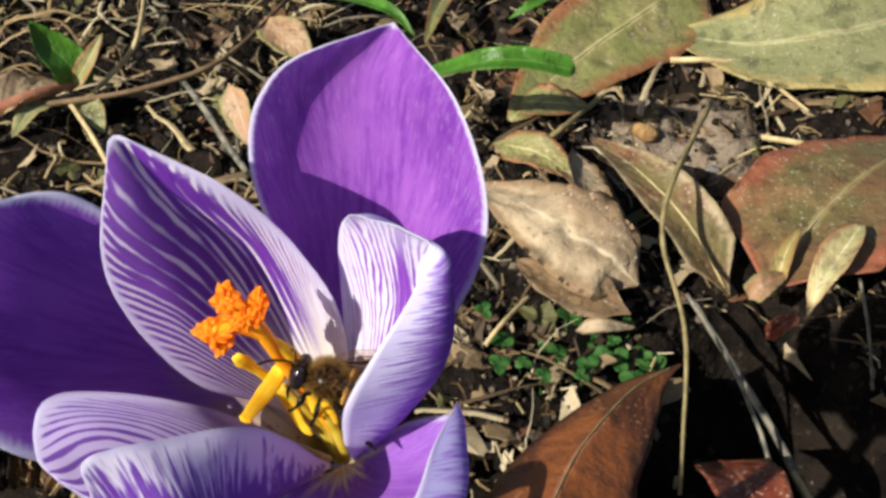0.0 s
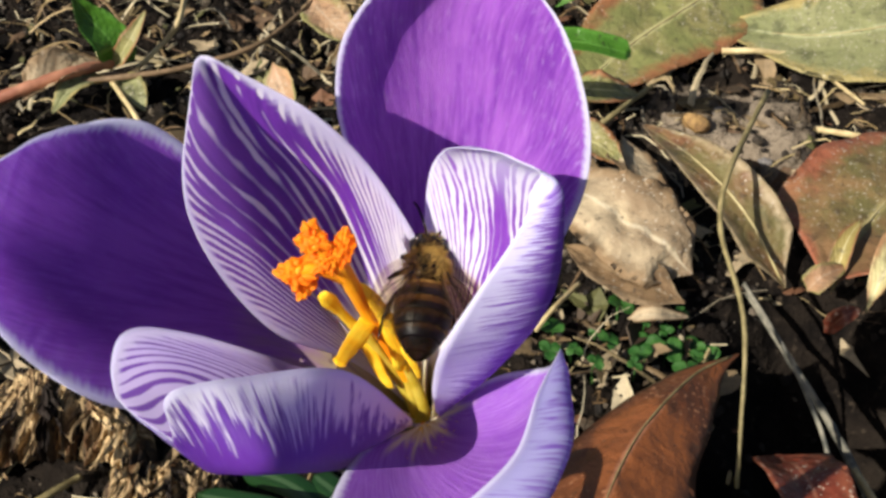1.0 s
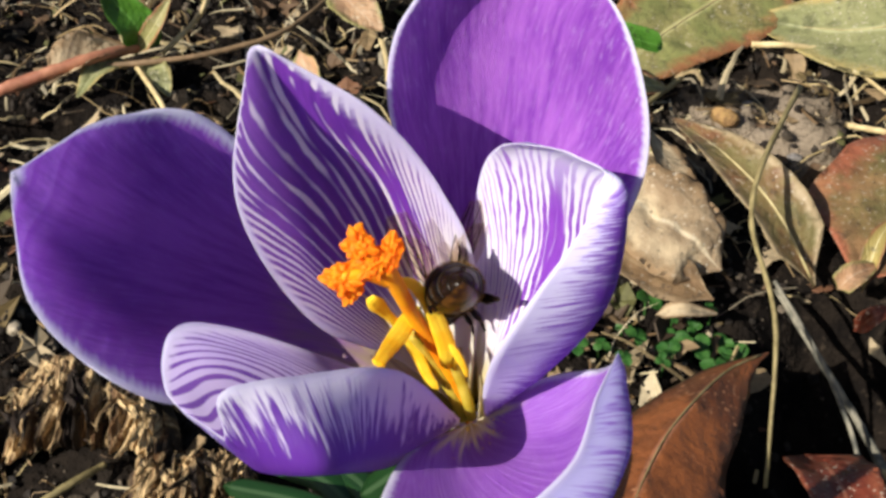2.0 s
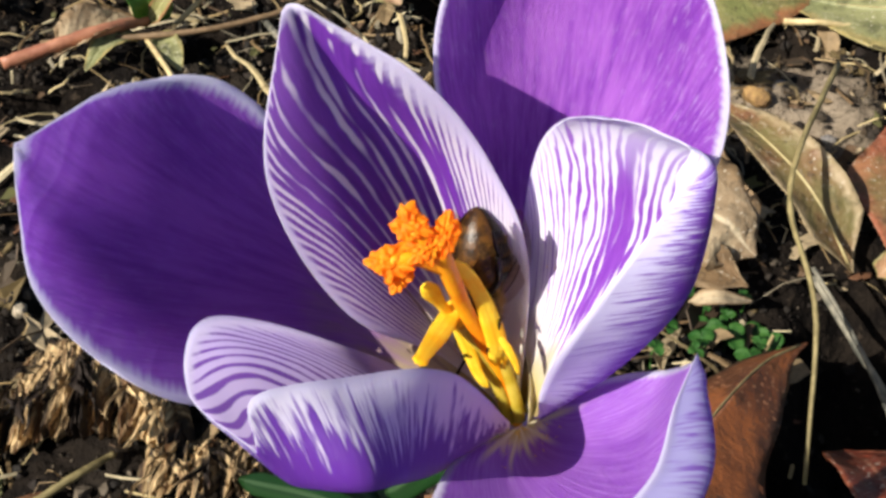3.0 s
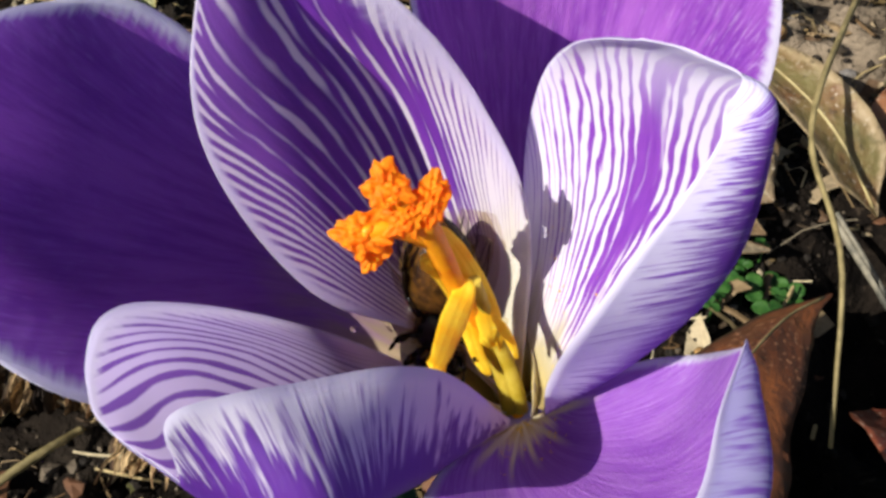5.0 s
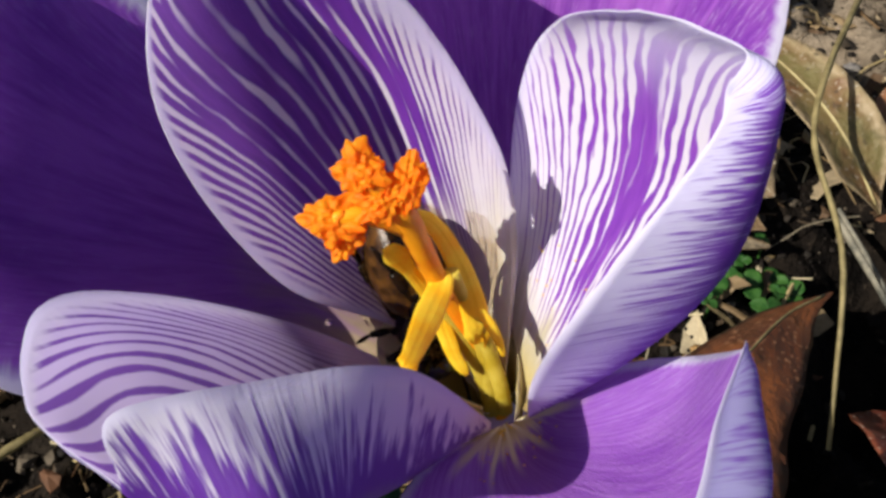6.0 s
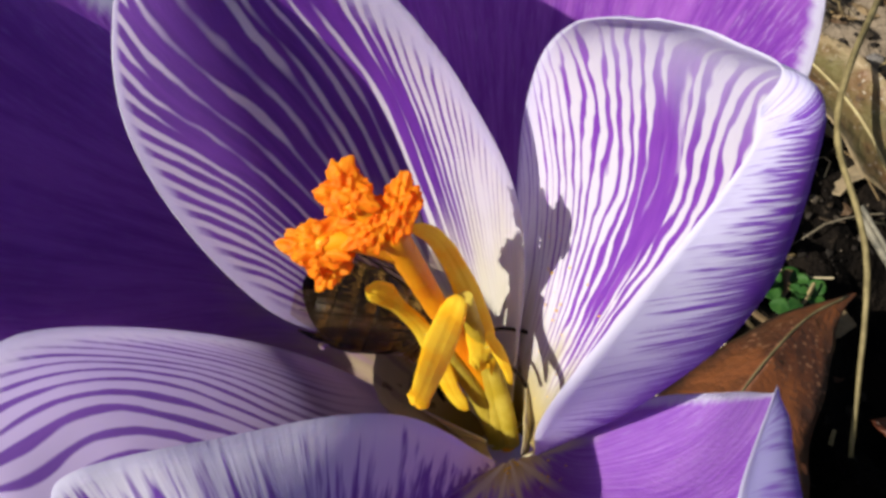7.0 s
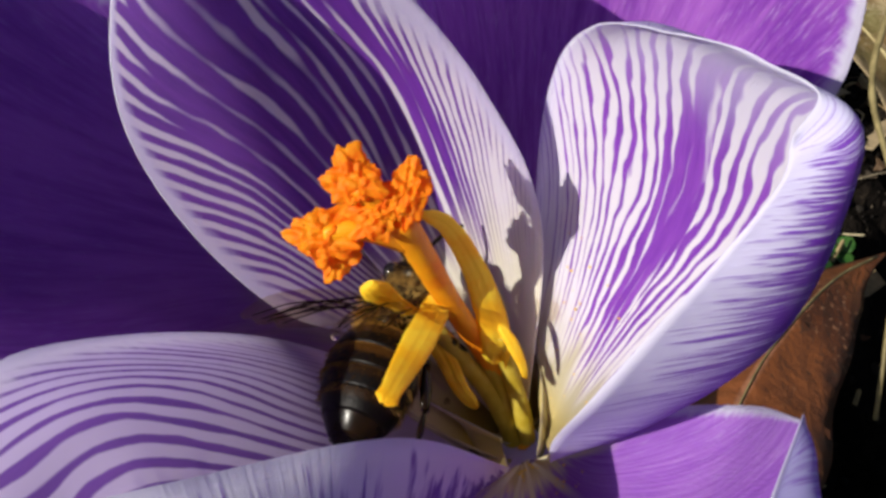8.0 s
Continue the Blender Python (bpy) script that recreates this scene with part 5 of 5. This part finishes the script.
ico = bmesh.new()
bmesh.ops.create_icosphere(ico, subdivisions=1, radius=1.0)
ICO_V, ICO_F = [v.co.copy() for v in ico.verts], [tuple(v.index for v in f.verts) for f in ico.faces]
ico.free()


def crumb(rnd):
    r = 0.25 + 1.5 * rnd.random() ** 4
    return [v * r * rnd.uniform(0.6, 1.25) for v in ICO_V], ICO_F


def straw_bit(rnd):
    le, w = 2 + 16 * rnd.random() ** 2.4, rnd.uniform(0.12, 0.45)
    b, lift = rnd.uniform(-2.5, 2.5), rnd.uniform(0, 2.5)
    vs = []
    for x, k, z in ((-le / 2, 0, 0), (-le / 6, b * 0.8, lift), (le / 6, b, lift * 1.3), (le / 2, 0, 0.5)):
        vs += [(x, k - w, z), (x, k + w, z + 0.2 * w), (x, k, z + w)]
    fs = [(0, 2, 1), (9, 10, 11)]
    for s in (0, 3, 6):
        fs += [(s, s + 1, s + 4, s + 3), (s + 1, s + 2, s + 5, s + 4), (s + 2, s, s + 3, s + 5)]
    return vs, fs


def long_straw(rnd):
    le, w = rnd.uniform(7, 32), 0.25 + 1.0 * rnd.random() ** 1.6
    b, lift = rnd.uniform(-4, 4), rnd.uniform(0.5, 5)
    vs, fs, n = [], [], 6
    kink = [rnd.uniform(-0.7, 0.7) for _ in range(n + 1)]
    for k in range(n + 1):
        f = k / n
        x, y, z, ww = (f - 0.5) * le, b * math.sin(f * 3.1) + kink[k], lift * math.sin(f * 2.6) + 0.3, w * (1 - 0.6 * f)
        vs += [(x, y - ww, z), (x, y, z - 0.35 * ww), (x, y + ww, z + 0.2 * ww), (x, y, z + 0.45 * ww)]
    for k in range(n):
        for q in range(4):
            a, c = k * 4 + q, k * 4 + (q + 1) % 4
            fs.append((a, c, c + 4, a + 4))
    return vs, fs + [(3, 2, 1, 0), (4 * n, 4 * n + 1, 4 * n + 2, 4 * n + 3)]


def chip(rnd):
    n, r = rnd.randint(7, 11), 0.9 + 6.0 * rnd.random() ** 2.5
    lift, tilt = rnd.uniform(0.2, 2.0), rnd.uniform(-0.5, 0.5)
    low = []
    for k in range(n):
        a, q = 6.283 * k / n, rnd.uniform(0.3, 1.35)
        x, y = math.cos(a) * r * q, math.sin(a) * r * 0.65 * q
        low.append((x, y, lift + x * tilt + rnd.uniform(-.2, .5) * r * 0.4))
    top = [(x * 0.96, y * 0.96, z + 0.25) for x, y, z in low]
    mid = (0, 0, lift + rnd.uniform(-0.3, 0.3) * r)
    vs = low + top + [mid, (0, 0, mid[2] + 0.25)]
    fs = [((k + 1) % n, k, 2 * n) for k in range(n)] + [(n + k, n + (k + 1) % n, 2 * n + 1) for k in range(n)]
    return vs, fs + [(k, (k + 1) % n, n + (k + 1) % n, n + k) for k in range(n)]


def litter_mat(name, colours, rough=0.8):
    m = Mat(name)
    r = m.node("ShaderNodeValToRGB")
    r.color_ramp.interpolation = "CONSTANT"
    m.put(r.inputs[0], m.island())
    while len(r.color_ramp.elements) < len(colours):
        r.color_ramp.elements.new(0.5)
    for k, c in enumerate(colours):
        r.color_ramp.elements[k].position, r.color_ramp.elements[k].color = k / len(colours), (*c, 1)
    n = m.noise(600, 3, 0.6)
    col = m.mix(m.math("MULTIPLY", n, 0.7), r.outputs[0], (0.014, 0.010, 0.007))
    m.bump(n, 0.5, 0.0005)
    return m.done(col, rough, 0, 0.3)


litter("soil_crumbs", 12000, 1, crumb, litter_mat("crumbs", [(0.008, 0.006, 0.004), (0.022, 0.016, 0.011), (0.05, 0.038, 0.026), (0.006, 0.005, 0.004), (0.15, 0.12, 0.085), (0.012, 0.008, 0.006)]), "crumbs of dark soil and grit")
litter("straw_litter", 1500, 2, straw_bit, litter_mat("straw_bits", [(0.52, 0.41, 0.20), (0.36, 0.25, 0.11), (0.16, 0.095, 0.04), (0.62, 0.53, 0.33), (0.10, 0.06, 0.03), (0.28, 0.19, 0.09)], 0.6), "broken bits of straw and stalk")
litter("dry_grass", 300, 4, long_straw, litter_mat("dry_grass", [(0.60, 0.48, 0.25), (0.42, 0.30, 0.14), (0.22, 0.14, 0.06), (0.70, 0.60, 0.38), (0.30, 0.26, 0.18)], 0.6), "tangle of bleached dry grass", (-170, -25, 215, 370))
litter("dry_grass", 220, 5, long_straw, litter_mat("dry_grass_dull", [(0.40, 0.30, 0.15), (0.20, 0.13, 0.06), (0.10, 0.065, 0.03), (0.52, 0.43, 0.26), (0.26, 0.22, 0.15)], 0.6), "scattered dull dry grass", (-25, 160, 110, 330))
litter("leaf_shreds", 70, 6, chip, litter_mat("shreds", [(0.50, 0.40, 0.24), (0.30, 0.21, 0.11), (0.62, 0.52, 0.34), (0.20, 0.13, 0.06), (0.07, 0.045, 0.025)], 0.7), "pale shreds of dry leaf between seedlings", (2, 46, 146, 192))
litter("dry_grass", 12, 7, long_straw, litter_mat("dry_grass_pale", [(0.56, 0.46, 0.26), (0.36, 0.27, 0.13), (0.66, 0.57, 0.38), (0.16, 0.10, 0.05)], 0.6), "short pale straw between seedlings", (2, 46, 146, 192))
litter("leaf_litter", 1500, 3, chip, litter_mat("chips", [(0.30, 0.21, 0.11), (0.12, 0.07, 0.035), (0.46, 0.36, 0.22), (0.14, 0.10, 0.04), (0.17, 0.075, 0.035), (0.06, 0.04, 0.022), (0.12, 0.12, 0.04)], 0.7), "crumbled scraps of dead leaf")


# ---- what moves ----
BEE_ROWS = [
    (0.00, 0.2, 3.0, 8.2, 15, -15, 167),
    (0.10, 0.4, 3.6, 8.4, 16, -15, 164),
    (0.20, 1.6, 9.0, 7.0, 10, 21, 104),
    (0.30, 2.3, 10.0, 6.1, 10, 52, 103),
    (0.40, 2.7, 8.5, 4.9, 42, 47, 47),
    (0.50, 1.9, 7.5, 5.5, 56, 15, 35),
    (0.60, 2.3, 8.0, 4.9, 46, 35, 69),
    (0.70, 3.2, 8.0, 5.6, 53, 24, 59),
    (0.80, 3.5, 8.0, 6.5, 51, 22, 65),
    (1.00, 1.1, 8.5, 10.3, 17, -22, 87),
    (1.20, 1.2, 9.5, 9.0, 0, 24, 101),
    (1.30, -0.3, 9.5, 8.8, 0, 21, 106),
    (1.50, -0.9, 7.2, 7.0, -1, 31, 119),
    (1.70, -1.0, 8.1, 6.7, -3, 42, 110),
    (2.30, -2.1, 8.7, 5.2, 13, 69, 112),
    (2.80, -2.5, 9.0, 3.4, 169, 76, -119),
    (3.00, -2.9, 8.6, 4.3, -158, 65, -86),
    (3.30, -3.7, 7.9, 1.3, -172, 64, -94),
    (3.60, -5.9, 7.8, 0.7, 150, 67, -132),
    (4.00, -5.7, 7.3, 0.2, 168, 71, -108),
    (4.80, -4.8, 7.3, 0.3, -173, 71, -88),
    (5.50, -4.8, 7.3, 1.0, -147, 67, -72),
    (6.00, -4.6, 6.9, 0.5, -93, 63, -48),
    (6.30, -3.9, 7.7, -0.6, -44, 47, -30),
    (6.50, -3.1, 8.0, -0.5, -18, 44, -13),
    (6.80, -2.7, 7.9, 1.4, 5, 24, -7),
    (7.00, -4.3, 7.3, 2.2, 4, 17, -6),
    (7.20, -4.2, 6.8, 1.5, 4, 18, -6),
    (7.50, -3.6, 7.2, 1.8, 9, 25, 0),
    (7.70, -4.5, 6.9, 1.0, 8, 25, 26),
    (7.85, -5.9, 7.0, 3.8, -19, -2, 68),
    (8.00, -6.7, 5.8, 4.8, -19, -4, 76),
]


# seconds and the turn in degrees about x, y and z, as the bee pushes past
PISTIL_SWAY = [(0.0, -4.0, -1.7, 0.0), (0.5, -3.9, -1.8, -1.3), (1.0, -3.0, -1.7, -1.2), (1.5, -0.8, -2.5, -0.6), (3.0, -1.8, -1.2, 0.5), (3.5, 1.1, 0.3, 0.3), (5.5, -0.1, -0.2, 0.0), (6.5, -0.1, 0.0, 0.1), (7.0, 0.8, -0.3, -2.1), (7.5, -0.6, 0.8, -7.5), (8.0, -3.6, -1.2, 0.4)]
FRONT_SWAY = [(0.0, -4.4, -8.2, -3.0), (0.5, -5.8, -6.6, -2.9), (1.0, -4.8, -3.6, -2.0), (1.5, -4.8, -5.3, -2.4), (3.0, -4.9, -7.8, -3.0), (3.5, -2.4, -1.9, -1.0), (5.5, 0.7, 1.4, 0.5), (6.5, -0.1, -0.2, -0.1), (7.0, 0.3, 3.6, 1.0), (7.5, -6.4, -9.5, -3.7), (8.0, -2.7, -4.7, -1.8)]
LEFT_SWAY = [(0.0, -3.4, -6.4, -1.0), (0.5, -2.7, -5.8, -0.8), (1.0, -5.5, -4.8, -1.5), (1.5, -2.2, -4.6, -0.7), (3.0, -2.2, -1.2, -0.6), (3.5, 0.6, 4.8, 0.3), (5.5, -0.2, 3.1, 0.1), (6.5, 0.0, -0.1, 0.0), (7.0, 1.7, -0.5, 0.4), (7.5, -1.8, -2.1, -0.5), (8.0, -0.3, -3.8, -0.2)]
ARCH_SWAY = [(0.0, 2.4, -1.7, 0.0), (1.5, 2.4, -1.7, 0.0), (3.0, 0.3, -1.0, 0.0), (3.5, 1.7, -3.4, -0.1), (5.5, -0.3, -1.5, 0.0), (6.5, 0.1, 0.0, 0.0), (7.0, -2.1, 0.2, 0.0), (7.5, -2.2, -1.7, -0.1), (8.0, -6.1, -0.7, -0.2)]


def motions():
    for ob, rows in ((pistil, PISTIL_SWAY), (stamen_front, FRONT_SWAY), (stamen_left, LEFT_SWAY), (stamen_arch, ARCH_SWAY)):
        walk(ob, [(t, Matrix.Translation(THROAT) @ pose(0, 0, 0, a, b, c)) for t, a, b, c in rows])
    walk(bee, [(t, Matrix.Translation(FLOWER) @ pose(x * MM, y * MM, z * MM, rx, ry, rz)) for t, x, y, z, rx, ry, rz in BEE_ROWS])
    # seconds, degrees spread from the body, degrees raised
    beat = [(0.0, 16, 4), (0.25, 26, 22), (0.7, 24, 18), (0.9, 18, 8), (1.1, 22, 24), (1.35, 24, 54), (1.7, 24, 54), (2.3, 14, 22), (2.9, 4, 3), (6.0, 4, 3), (7.4, 8, 4), (7.65, 24, 20), (7.85, 20, 34), (8.0, 16, 40)]
    for wing, sg, k in WINGS:
        walk(wing, [(t, Matrix.Translation(wing.location) @ pose(0, 0, 0, 0, up, -sg * ((out if sg > 0 or t < 7.6 else 8) + 14 * k))) for t, out, up in beat])

    # treading; the hind legs are drawn in while the bee digs at the throat
    tucked = [(0.0, 0), (0.9, 4), (1.5, 0), (2.5, 22), (5.5, 24), (7.4, 26), (7.8, 14), (8.0, 12)]
    for n, (leg, sg, kind) in enumerate(LEGS):
        rows = []
        for k in range(27):
            t = k * 8.0 / 26
            a = next(((x0 + (x1 - x0) * (t - t0) / (t1 - t0)) for (t0, x0), (t1, x1) in zip(tucked, tucked[1:]) if t <= t1 + 1e-6), 12)
            swing = (4 if kind == 2 else 9) * math.sin(5.1 * t + 2.1 * n)
            rows.append((t, Matrix.Translation(leg.location) @ pose(0, 0, 0, 0, 0.5 * swing, sg * (a if kind == 2 else 0) + swing)))
        walk(leg, rows)


motions()
